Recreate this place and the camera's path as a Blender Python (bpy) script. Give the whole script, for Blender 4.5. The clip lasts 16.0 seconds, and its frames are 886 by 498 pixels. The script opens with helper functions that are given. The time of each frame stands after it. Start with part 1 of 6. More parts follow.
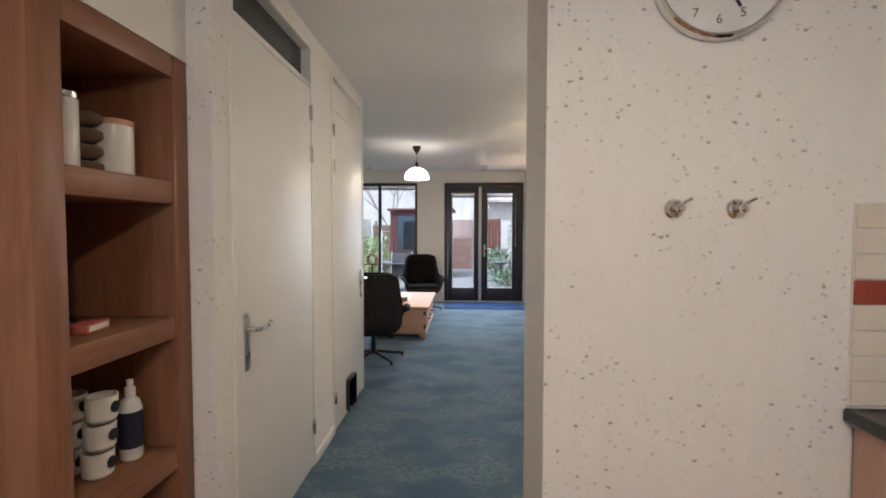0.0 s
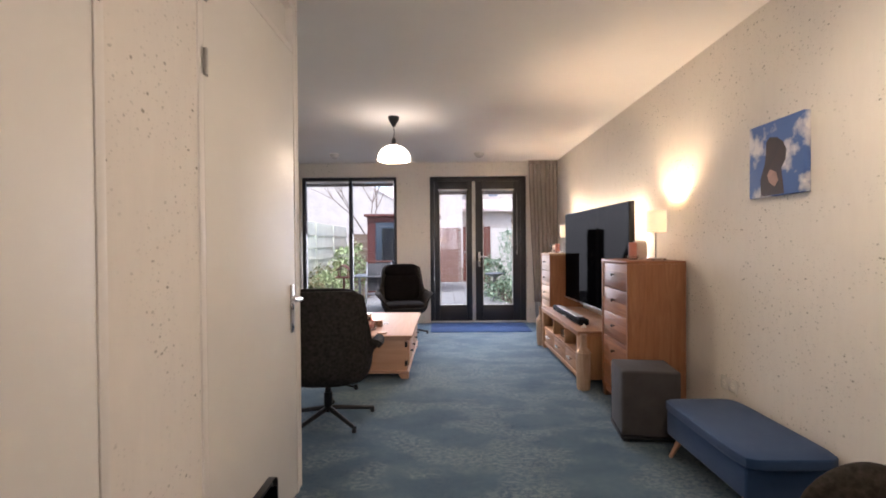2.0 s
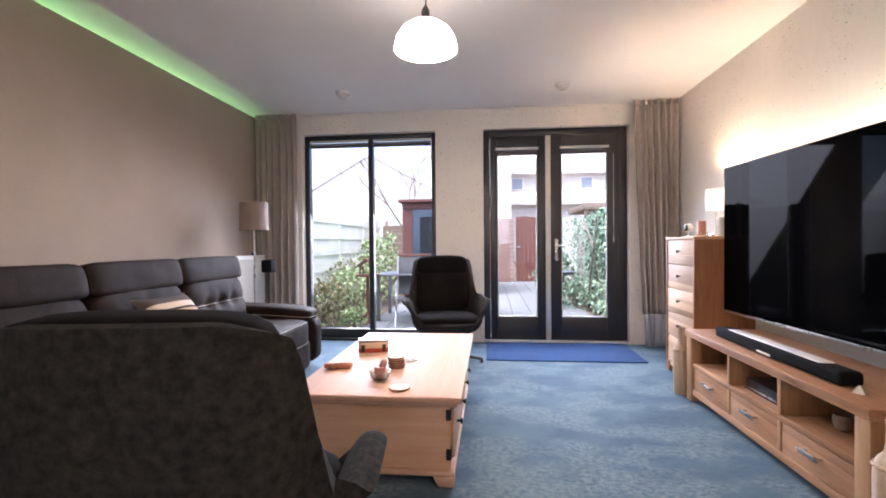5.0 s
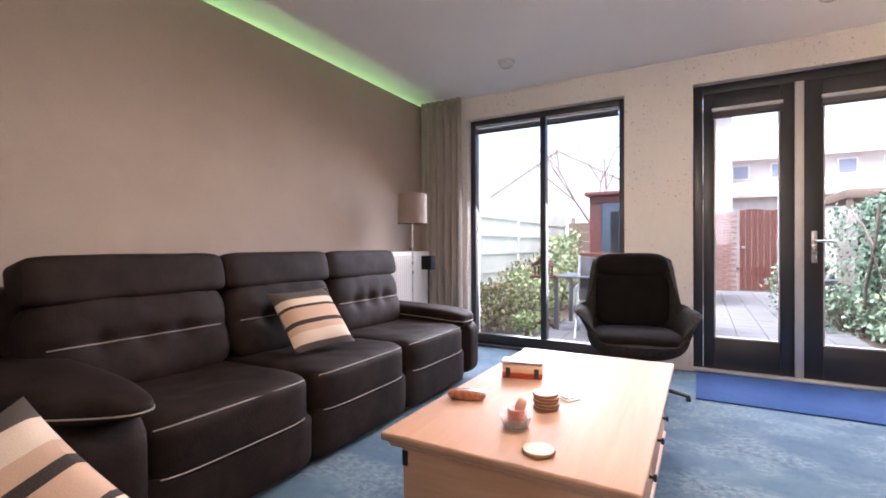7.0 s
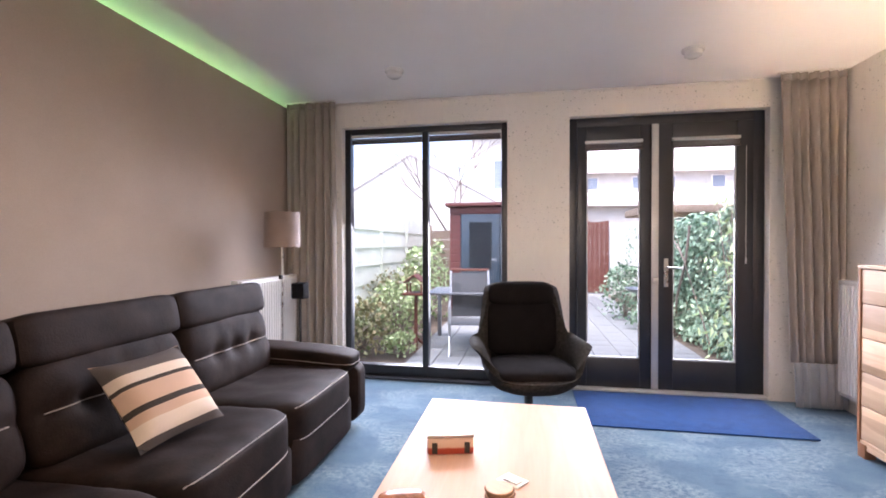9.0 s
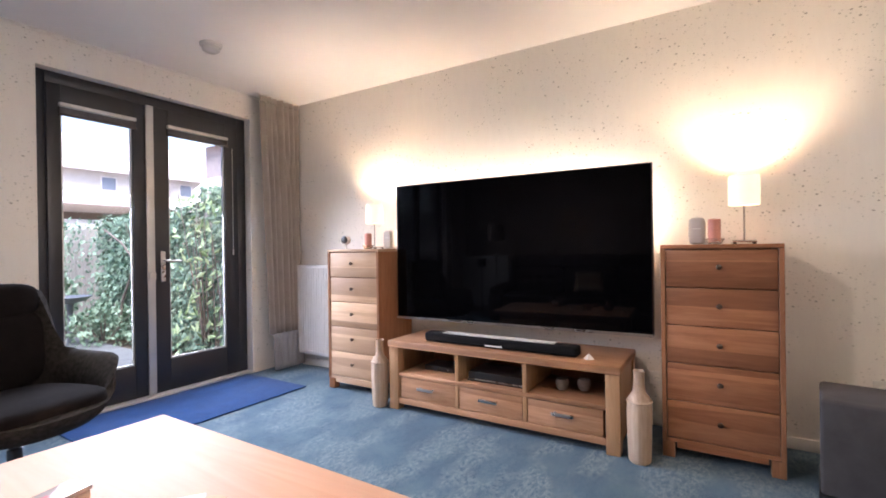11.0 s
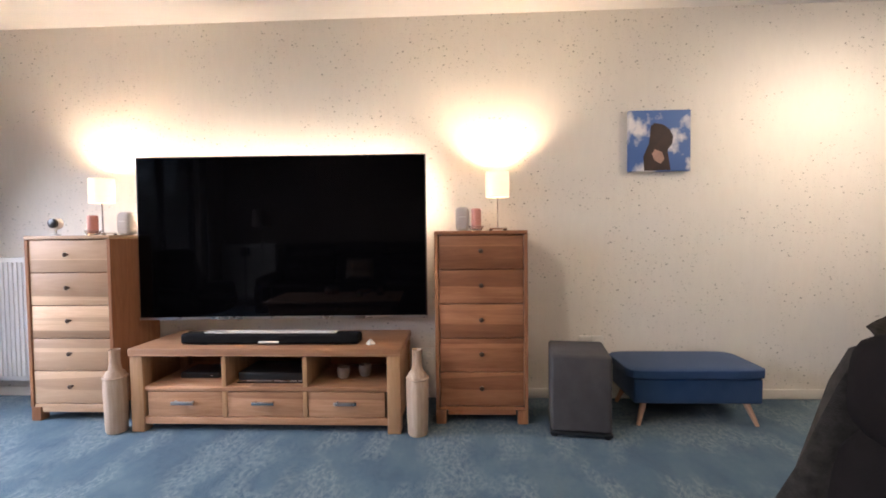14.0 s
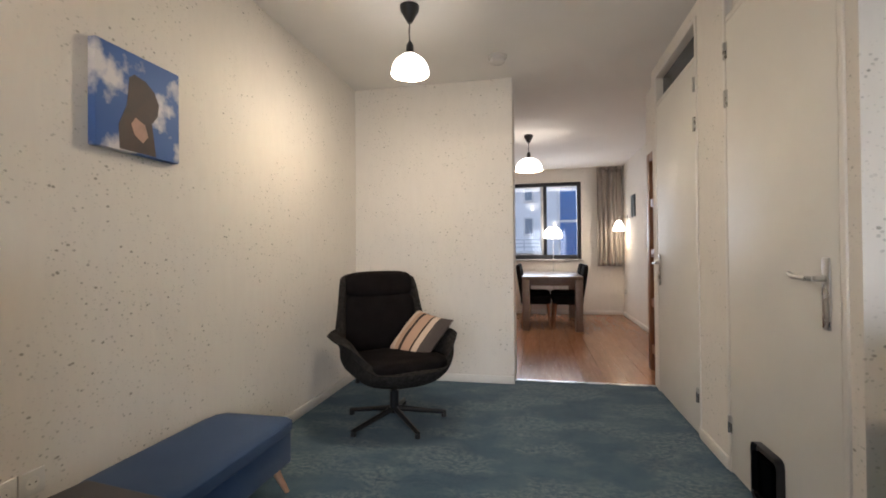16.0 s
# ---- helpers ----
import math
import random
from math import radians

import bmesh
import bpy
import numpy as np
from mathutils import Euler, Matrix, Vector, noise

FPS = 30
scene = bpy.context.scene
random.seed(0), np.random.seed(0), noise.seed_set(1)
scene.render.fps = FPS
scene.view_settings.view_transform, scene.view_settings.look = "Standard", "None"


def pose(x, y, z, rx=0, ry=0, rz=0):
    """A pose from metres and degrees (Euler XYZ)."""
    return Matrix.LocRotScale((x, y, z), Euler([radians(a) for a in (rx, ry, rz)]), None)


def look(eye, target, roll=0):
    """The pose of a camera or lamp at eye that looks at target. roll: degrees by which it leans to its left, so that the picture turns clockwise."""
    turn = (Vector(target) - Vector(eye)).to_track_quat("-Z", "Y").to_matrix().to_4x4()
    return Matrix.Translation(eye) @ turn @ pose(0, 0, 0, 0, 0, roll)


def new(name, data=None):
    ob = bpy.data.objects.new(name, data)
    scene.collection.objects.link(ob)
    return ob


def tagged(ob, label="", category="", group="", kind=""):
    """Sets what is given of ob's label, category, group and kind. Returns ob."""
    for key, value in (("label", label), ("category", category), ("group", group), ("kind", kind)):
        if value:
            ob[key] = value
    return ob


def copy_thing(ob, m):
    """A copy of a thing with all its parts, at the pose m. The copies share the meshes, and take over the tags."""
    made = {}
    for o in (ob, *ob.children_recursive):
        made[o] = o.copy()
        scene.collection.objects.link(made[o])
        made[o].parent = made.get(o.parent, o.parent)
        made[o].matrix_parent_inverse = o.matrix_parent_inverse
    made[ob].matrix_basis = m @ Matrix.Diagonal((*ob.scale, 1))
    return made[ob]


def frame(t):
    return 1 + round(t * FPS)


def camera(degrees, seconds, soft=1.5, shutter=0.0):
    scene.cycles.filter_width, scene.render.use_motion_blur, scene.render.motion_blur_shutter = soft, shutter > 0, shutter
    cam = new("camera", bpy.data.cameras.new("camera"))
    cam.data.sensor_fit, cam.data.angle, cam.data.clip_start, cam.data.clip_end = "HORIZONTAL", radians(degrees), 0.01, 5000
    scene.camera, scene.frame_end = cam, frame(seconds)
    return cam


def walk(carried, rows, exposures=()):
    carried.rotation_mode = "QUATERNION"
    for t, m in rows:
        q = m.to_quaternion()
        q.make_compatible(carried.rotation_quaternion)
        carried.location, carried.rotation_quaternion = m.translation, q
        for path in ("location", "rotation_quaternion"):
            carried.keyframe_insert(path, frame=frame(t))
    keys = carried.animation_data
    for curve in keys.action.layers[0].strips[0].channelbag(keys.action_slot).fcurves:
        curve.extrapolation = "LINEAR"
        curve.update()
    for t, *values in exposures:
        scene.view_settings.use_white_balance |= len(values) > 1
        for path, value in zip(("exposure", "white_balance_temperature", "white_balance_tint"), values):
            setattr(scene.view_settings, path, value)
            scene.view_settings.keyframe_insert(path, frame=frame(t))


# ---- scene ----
cam = camera(88.3, 16.0, soft=1.8)
METRES, EYE, TILT, LEAN, TURN = 9.0, 1.42, 0.0, 0.0, 2.6
ROWS = [
    (0.0, 0.0, 0.0, 0.0, 0.0, -2.34, -0.11),
    (0.5, -0.011, 0.0929, -0.0087, -0.17, -1.55, 0.14),
    (1.0, -0.0104, 0.1505, -0.0114, -0.97, -0.98, 0.44),
    (1.5, -0.0068, 0.1747, -0.015, -1.58, -0.73, 0.43),
    (2.0, -0.0054, 0.1843, -0.0161, -2.18, -0.67, 0.44),
    (2.5, -0.0048, 0.1895, -0.0163, -2.8, -0.67, 0.47),
    (3.0, -0.0063, 0.2035, -0.0172, -3.41, -0.74, 0.39),
    (5.5, -0.0157, 0.4829, -0.0387, 8.54, -0.68, 0.47),
    (6.0, -0.0146, 0.506, -0.0402, 15.47, -0.46, 0.4),
    (6.5, -0.0128, 0.518, -0.0419, 21.69, -0.31, 0.34),
    (7.0, -0.0122, 0.5218, -0.0423, 26.96, -0.36, 0.26),
    (7.5, -0.0117, 0.5227, -0.0415, 30.23, -0.47, 0.11),
    (8.0, -0.0132, 0.5241, -0.0393, 29.35, -0.55, 0.11),
    (8.5, -0.032, 0.5311, -0.0293, 21.97, -0.61, 0.05),
    (9.0, -0.059, 0.5488, -0.0172, 7.68, -0.64, 0.1),
    (9.5, -0.0791, 0.5603, -0.0153, -12.39, -0.31, 0.06),
    (10.0, -0.0952, 0.5693, -0.0198, -34.27, -0.07, 0.3),
    (12.5, -0.1922, 0.6061, -0.0391, -72.02, -0.99, 1.05),
    (13.0, -0.1922, 0.6052, -0.0384, -73.79, -1.4, 1.03),
    (13.5, -0.1815, 0.6028, -0.0344, -78.42, -1.69, 0.9),
    (14.0, -0.1349, 0.6013, -0.0329, -89.97, -1.96, 0.66),
    (14.5, -0.0776, 0.5909, -0.0326, -109.61, -1.22, 0.59),
    (15.0, -0.0296, 0.5813, -0.0341, -134.24, -1.0, 0.35),
    (15.5, 0.0123, 0.5782, -0.0341, -156.23, -0.2, 0.36),
    (16.0, 0.0332, 0.6247, -0.0347, -171.01, 0.46, 0.55),
]
# seconds, stops, kelvin, tint
EXPOSURES = [(0.0, 1.78, 5950, 13), (0.5, 1.78, 6000, 15), (1.5, 1.84, 6450, 23), (3.2, 1.9, 6400, 23), (5.5, 2.46, 6100, 24), (6.5, 2.45, 6350, 27), (9.0, 2.44, 6300, 26), (10.0, 2.34, 6250, 26), (12.5, 2.22, 5850, 19), (13.5, 2.18, 5950, 20), (14.0, 2.15, 6150, 21), (14.5, 2.12, 6400, 23), (15.0, 2.06, 6150, 16), (15.5, 1.76, 6150, 15), (16.0, 1.66, 6200, 15)]
walk(cam, [(t, pose(0, 0, EYE, TILT, LEAN, TURN) @ pose(METRES * x, METRES * y, METRES * z, 90 + pitch, roll, yaw)) for t, x, y, z, yaw, pitch, roll in ROWS],
     exposures=EXPOSURES)


# ---- world, sun, large lights, exposure ----
world = bpy.data.worlds.new("sky")
scene.world = world
world.use_nodes = True
wn = world.node_tree.nodes
sky = wn.new("ShaderNodeTexSky")
sky.sky_type = "NISHITA"
sky.sun_disc = False
sky.sun_elevation, sky.sun_rotation = radians(60), radians(129)
sky.dust_density, sky.air_density = 2.0, 1.0
wn["Background"].inputs[1].default_value = 0.13
world.node_tree.links.new(sky.outputs[0], wn["Background"].inputs[0])

sun = new("sun", bpy.data.lights.new("sun", "SUN"))
sun.data.energy, sun.data.angle, sun.data.color = 2.3, radians(40), (0.93, 0.97, 1.0)
sun.matrix_world = look((-5, -4, 11), (0, 0, 0))

def lamp(kind, name, place, energy, color, size=0.1):
    data = bpy.data.lights.new(name, kind)
    data.energy, data.color = energy, color
    if kind != "AREA":
        data.shadow_soft_size = size
    ob = new(name, data)
    ob.location = place
    return ob


def window_light(name, x0, x1, y, z0, z1, energy, inward):
    """The sky's light in an opening, an area lamp that fills it."""
    ob = lamp("AREA", name, ((x0 + x1) / 2, y, (z0 + z1) / 2), energy, (0.86, 0.93, 1.0))
    ob.data.shape, ob.data.size, ob.data.size_y = "RECTANGLE", x1 - x0, z1 - z0
    ob.rotation_euler = (radians(90), 0, radians(180) if inward < 0 else 0)
    if inward < 0:
        ob.rotation_euler = (radians(-48), 0, 0)
        ob.data.spread = radians(120)
    return ob


window_light("daylight_window", -2.4, -0.97, 9.3, 0.1, 2.3, 22, -1)
window_light("daylight_doors", -0.3, 1.1, 9.3, 0.1, 2.3, 22, -1)
window_light("daylight_dining", -0.7, 0.5, -3.0, 1.0, 2.3, 9, 1)

# ---- materials ----
MATS = {}


class Nodes:
    """Short hand for a node tree."""

    def __init__(self, name):
        self.mat = bpy.data.materials.new(name)
        self.mat.use_nodes = True
        self.tree = self.mat.node_tree
        self.bsdf = self.tree.nodes["Principled BSDF"]
        self.coord = self.tree.nodes.new("ShaderNodeTexCoord")

    def node(self, kind, **inputs):
        n = self.tree.nodes.new(kind)
        for key, value in inputs.items():
            self.put(n, key.replace("_", " "), value)
        return n

    def put(self, n, key, value):
        sock = n.inputs[key]
        if isinstance(value, bpy.types.NodeSocket):
            self.tree.links.new(value, sock)
        else:
            sock.default_value = value

    def where(self, scale=(1, 1, 1), rot=(0, 0, 0)):
        m = self.tree.nodes.new("ShaderNodeMapping")
        m.inputs["Scale"].default_value = scale
        m.inputs["Rotation"].default_value = [radians(a) for a in rot]
        self.tree.links.new(self.coord.outputs["Object"], m.inputs["Vector"])
        return m.outputs[0]

    def noise(self, scale, detail=4, rough=0.6, vec=None, distortion=0.0):
        n = self.node("ShaderNodeTexNoise", Scale=scale, Detail=detail, Roughness=rough, Distortion=distortion)
        self.put(n, "Vector", vec if vec is not None else self.coord.outputs["Object"])
        return n.outputs["Fac"]

    def ramp(self, fac, *stops, smooth=False):
        n = self.tree.nodes.new("ShaderNodeValToRGB")
        self.put(n, "Fac", fac)
        e = n.color_ramp.elements
        while len(e) < len(stops):
            e.new(0.5)
        for el, (p, c) in zip(e, stops):
            el.position = p
            el.color = (*c, 1) if isinstance(c, tuple) else (c, c, c, 1)
        if smooth:
            n.color_ramp.interpolation = "EASE"
        return n.outputs[0]

    def mix(self, fac, a, b, blend="MIX"):
        n = self.tree.nodes.new("ShaderNodeMix")
        n.data_type, n.blend_type = "RGBA", blend
        for i, v in ((0, fac), (6, a), (7, b)):
            if isinstance(v, bpy.types.NodeSocket):
                self.tree.links.new(v, n.inputs[i])
            elif i == 0:
                n.inputs[i].default_value = v
            else:
                n.inputs[i].default_value = (*v, 1)
        return n.outputs[2]

    def math(self, op, a, b=0.0):
        n = self.tree.nodes.new("ShaderNodeMath")
        n.operation = op
        for i, v in ((0, a), (1, b)):
            if isinstance(v, bpy.types.NodeSocket):
                self.tree.links.new(v, n.inputs[i])
            else:
                n.inputs[i].default_value = v
        return n.outputs[0]

    def bump(self, height, strength=0.2, distance=0.01):
        n = self.node("ShaderNodeBump", Strength=strength, Distance=distance, Height=height)
        self.put(self.bsdf, "Normal", n.outputs[0])

    def done(self, color, rough=0.6, metal=0.0, spec=0.5):
        self.put(self.bsdf, "Base Color", color if isinstance(color, bpy.types.NodeSocket) else (*color, 1))
        self.put(self.bsdf, "Roughness", rough)
        self.put(self.bsdf, "Metallic", metal)
        self.put(self.bsdf, "Specular IOR Level", spec)
        MATS[self.mat.name] = self.mat
        return self.mat


def plain(name, color, rough=0.5, metal=0.0, vary=0.12, scale=6.0, grain=60.0, relief=0.08, spec=0.5):
    """A painted, plastic or metal surface with slight stains and fine grain."""
    n = Nodes(name)
    big = n.noise(scale, 3)
    fine = n.noise(grain, 3)
    dark = tuple(c * (1 - vary) for c in color)
    light = tuple(min(1, c * (1 + vary * 0.6)) for c in color)
    col = n.mix(n.ramp(big, (0.3, 0.0), (0.7, 1.0)), dark, light)
    col = n.mix(0.25, col, n.mix(fine, dark, light))
    if relief:
        n.bump(fine, relief, 0.002)
    return n.done(col, n.math("ADD", n.math("MULTIPLY", big, 0.12), rough - 0.06), metal, spec)


def wallpaper(name, base, spot, amount=1.0):
    """Pale wallpaper with faint fibres and scattered grey-green flecks."""
    n = Nodes(name)
    fib = n.noise(22, 5, 0.7, n.where((1, 1, 0.25)))
    col = n.mix(n.ramp(fib, (0.35, 0.0), (0.7, 1.0)), tuple(c * 0.96 for c in base), base)
    clump = n.ramp(n.noise(3.4, 2), (0.42, 0.0), (0.52, 1.0))
    for scale, lo, hi, strength in ((19.0, 0.07, 0.14, 0.8), (34.0, 0.10, 0.20, 0.45), (11.0, 0.038, 0.08, 0.75), (60.0, 0.12, 0.25, 0.2)):
        v = n.node("ShaderNodeTexVoronoi", Scale=scale, Randomness=1.0)
        wob = n.node("ShaderNodeVectorMath")
        wob.operation = "ADD"
        n.put(wob, 0, n.where((0.85, 0.85, 1.15)))
        nz = n.node("ShaderNodeTexNoise", Scale=30.0, Detail=2.0)
        n.put(nz, "Vector", n.coord.outputs["Object"])
        sc = n.node("ShaderNodeVectorMath")
        sc.operation = "SCALE"
        n.put(sc, 0, nz.outputs["Color"])
        sc.inputs["Scale"].default_value = 0.012
        n.put(wob, 1, sc.outputs[0])
        n.put(v, "Vector", wob.outputs[0])
        dot = n.ramp(v.outputs["Distance"], (lo, 1.0), (hi, 0.0))
        if scale > 10:
            dot = n.math("MULTIPLY", dot, clump)
        col = n.mix(n.math("MULTIPLY", dot, strength * amount), col, spot)
    n.bump(fib, 0.12, 0.003)
    return n.done(col, 0.82, 0, 0.25)


def wood(name, light, dark, along="x", scale=1.0, rough=0.45, boards=0.0):
    """Planed timber: long grain along one axis, knots, and boards of uneven tone."""
    n = Nodes(name)
    s = {"x": (1.2, 14, 14), "y": (14, 1.2, 14), "z": (14, 14, 1.2)}[along]
    vec = n.where(tuple(a * scale for a in s))
    grain = n.noise(1.6, 6, 0.62, vec, 1.2)
    fine = n.noise(9.0, 4, 0.7, vec)
    fac = n.math("ADD", n.math("MULTIPLY", grain, 0.75), n.math("MULTIPLY", fine, 0.25))
    col = n.mix(n.ramp(fac, (0.36, 0.0), (0.66, 1.0)), dark, light)
    if boards:
        s2 = {"x": (0.12, 0, boards), "y": (0, 0.12, boards), "z": (boards, 0, 0.12)}[along]
        v = n.node("ShaderNodeTexVoronoi", Scale=1.0, Randomness=0.6)
        n.put(v, "Vector", n.where(s2))
        tone = n.node("ShaderNodeSeparateColor")
        n.put(tone, "Color", v.outputs["Color"])
        col = n.mix(1.0, col, n.ramp(tone.outputs[0], (0.2, (0.60, 0.54, 0.50)), (0.8, (1.16, 1.14, 1.12))), "MULTIPLY")
    info = n.node("ShaderNodeObjectInfo")
    col = n.mix(n.math("MULTIPLY", info.outputs["Random"], 0.3), col, tuple(c * 0.75 for c in light))
    n.bump(fine, 0.1, 0.002)
    return n.done(col, n.math("ADD", n.math("MULTIPLY", fine, 0.2), rough - 0.1), 0, 0.3)


def cloth(name, a, b, weave=420.0, rough=0.9, relief=0.4, sheen=0.2, blotch=5.0, spec=0.18):
    n = Nodes(name)
    big = n.noise(blotch, 4)
    fine = n.noise(weave, 2)
    col = n.mix(n.ramp(big, (0.3, 0.0), (0.7, 1.0)), a, b)
    col = n.mix(n.math("MULTIPLY", fine, 0.35), col, tuple(c * 0.55 for c in a))
    n.bump(fine, relief, 0.002)
    n.put(n.bsdf, "Sheen Weight", sheen)
    return n.done(col, rough, 0, spec)


def glowing(name, color, strength):
    n = Nodes(name)
    n.put(n.bsdf, "Emission Color", (*color, 1))
    n.put(n.bsdf, "Emission Strength", strength)
    return n.done(color, 0.4)


def carpet_material():
    """Blue-grey carpet with worn, mottled patches of paler pile."""
    n = Nodes("carpet")
    big = n.noise(1.1, 3, 0.55)
    mid = n.noise(3.2, 6, 0.65, n.where((1.0, 1.5, 1)), 0.2)
    small = n.noise(30, 5, 0.8, n.where((1.0, 1.5, 1)))
    pile = n.noise(520, 2)
    fac = n.math("ADD", n.math("MULTIPLY", mid, 0.6), n.math("MULTIPLY", big, 0.4))
    col = n.ramp(fac, (0.40, (0.037, 0.077, 0.120)), (0.50, (0.051, 0.100, 0.144)), (0.60, (0.070, 0.123, 0.162)))
    patch = n.ramp(n.noise(2.1, 2, 0.5, n.where((1.0, 1.7, 1))), (0.44, 0.12), (0.56, 1.0))
    speck = n.ramp(small, (0.44, 0.0), (0.56, 1.0))
    col = n.mix(n.math("MULTIPLY", n.math("MULTIPLY", patch, speck), 0.8), col, (0.18, 0.226, 0.245))
    col = n.mix(n.math("MULTIPLY", pile, 0.35), col, (0.035, 0.068, 0.092))
    n.bump(n.math("ADD", pile, n.math("MULTIPLY", small, 0.4)), 0.5, 0.004)
    n.put(n.bsdf, "Sheen Weight", 0.1)
    return n.done(col, 0.95, 0, 0.12)


def clear_glass():
    n = Nodes("glass")
    t = n.tree.nodes.new("ShaderNodeBsdfTransparent")
    g = n.node("ShaderNodeBsdfGlossy", Roughness=0.02)
    f = n.node("ShaderNodeFresnel", IOR=1.45)
    m = n.tree.nodes.new("ShaderNodeMixShader")
    n.tree.links.new(n.math("MULTIPLY", f.outputs[0], 0.8), m.inputs[0])
    n.tree.links.new(t.outputs[0], m.inputs[1])
    n.tree.links.new(g.outputs[0], m.inputs[2])
    n.tree.links.new(m.outputs[0], n.tree.nodes["Material Output"].inputs[0])
    MATS["glass"] = n.mat
    return n.mat


def shade_glass(name, color, strength):
    """Opal glass or fabric lit from within."""
    n = Nodes(name)
    n.put(n.bsdf, "Emission Color", (*color, 1))
    n.put(n.bsdf, "Emission Strength", strength)
    return n.done(tuple(0.8 * c for c in color), 0.35)


def dark_screen():
    """A switched-off screen: black, with a faint clear reflection."""
    n = Nodes("screen_glass")
    d = n.node("ShaderNodeBsdfDiffuse", Color=(0.0015, 0.0015, 0.002, 1.0))
    g = n.node("ShaderNodeBsdfGlossy", Roughness=0.035)
    m = n.tree.nodes.new("ShaderNodeMixShader")
    m.inputs[0].default_value = 0.010
    n.tree.links.new(d.outputs[0], m.inputs[1])
    n.tree.links.new(g.outputs[0], m.inputs[2])
    n.tree.links.new(m.outputs[0], n.tree.nodes["Material Output"].inputs[0])
    MATS["screen_glass"] = n.mat
    return n.mat


WALL = wallpaper("flecked_wallpaper", (0.76, 0.72, 0.66), (0.25, 0.24, 0.20))
BROWN = cloth("taupe_wallcovering", (0.365, 0.292, 0.245), (0.405, 0.327, 0.276), 180, 0.85, 0.25, 0.0, 2.0)
CEIL = plain("ceiling_paint", (0.80, 0.78, 0.75), 0.9, 0, 0.04, 1.5, 130, 0.25, 0.2)
CARPET = carpet_material()
WHITE = plain("white_paint", (0.72, 0.70, 0.65), 0.5, 0, 0.05, 2.0, 40, 0.04, 0.3)
TRIM = plain("trim_paint", (0.74, 0.71, 0.66), 0.5, 0, 0.06, 3.0, 40, 0.05)
BLACK = plain("black_frame_paint", (0.018, 0.019, 0.023), 0.38, 0, 0.25, 3.0, 60, 0.05)
GREYBAR = plain("grey_aluminium", (0.55, 0.55, 0.53), 0.4, 0.4, 0.08)
STEEL = plain("brushed_steel", (0.55, 0.54, 0.52), 0.28, 1.0, 0.1, 8, 120, 0.05)
CHROME = plain("chrome", (0.75, 0.74, 0.72), 0.12, 1.0, 0.05, 8, 90, 0.0)
GLASS = clear_glass()
OAK = wood("oak", (0.55, 0.325, 0.195), (0.36, 0.185, 0.10), "y", 1.0, 0.42, 9.0)
OAK_V = wood("oak_upright", (0.50, 0.295, 0.16), (0.34, 0.185, 0.09), "z", 1.0, 0.42)
ACACIA = wood("acacia", (0.41, 0.188, 0.095), (0.25, 0.10, 0.047), "y", 1.0, 0.4, 8.5)
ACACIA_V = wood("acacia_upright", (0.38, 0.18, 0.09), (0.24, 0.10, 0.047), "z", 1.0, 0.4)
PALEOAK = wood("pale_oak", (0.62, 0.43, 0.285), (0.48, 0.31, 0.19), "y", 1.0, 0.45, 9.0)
BEECH = wood("beech", (0.53, 0.325, 0.225), (0.46, 0.265, 0.175), "y", 0.8, 0.55)
MERANTI = wood("red_brown_shelf_wood", (0.27, 0.125, 0.065), (0.19, 0.08, 0.04), "z", 0.9, 0.4)
LAMINATE = wood("laminate_floor", (0.36, 0.175, 0.088), (0.25, 0.11, 0.05), "y", 0.9, 0.24)
LEATHER = cloth("dark_brown_leather", (0.0095, 0.0050, 0.0037), (0.025, 0.0146, 0.0114), 110, 0.7, 0.55, 0.0, 9.0, 0.13)
STITCH = plain("pale_stitching", (0.29, 0.25, 0.22), 0.8)
FELT = cloth("grey_felt", (0.016, 0.0145, 0.0132), (0.042, 0.038, 0.0345), 300, 0.95, 0.6, 0.0, 45.0, 0.06)
DARKCLOTH = cloth("black_upholstery", (0.007, 0.006, 0.006), (0.012, 0.010, 0.010), 420, 0.95, 0.4, 0.0, 9.0, 0.06)
BLACKMETAL = plain("black_metal", (0.012, 0.012, 0.013), 0.35, 0.3, 0.2)
BLACKPLASTIC = plain("black_plastic", (0.012, 0.012, 0.013), 0.3, 0, 0.2)
SCREEN = dark_screen()
BLUECLOTH = cloth("blue_upholstery", (0.018, 0.052, 0.135), (0.028, 0.068, 0.16), 420, 0.9, 0.4, 0.15, 8.0)
GREYCLOTH = cloth("grey_cover", (0.055, 0.050, 0.051), (0.078, 0.072, 0.073), 420, 0.9, 0.4, 0.05, 8.0)
CURTAIN = cloth("grey_curtain", (0.34, 0.30, 0.265), (0.40, 0.355, 0.315), 380, 0.9, 0.3, 0.1, 6.0)
MAT_BLUE = cloth("blue_mat", (0.001, 0.030, 0.115), (0.002, 0.046, 0.165), 260, 0.95, 0.6, 0.1, 12.0)
WAX_PINK = plain("pink_wax", (0.52, 0.22, 0.17), 0.5)
OPAL = shade_glass("opal_glass", (1.0, 0.90, 0.74), 2.6)
LAMPSHADE = shade_glass("lit_lampshade", (1.0, 0.76, 0.45), 0.26)
CERAMIC = plain("white_ceramic", (0.70, 0.68, 0.64), 0.25)


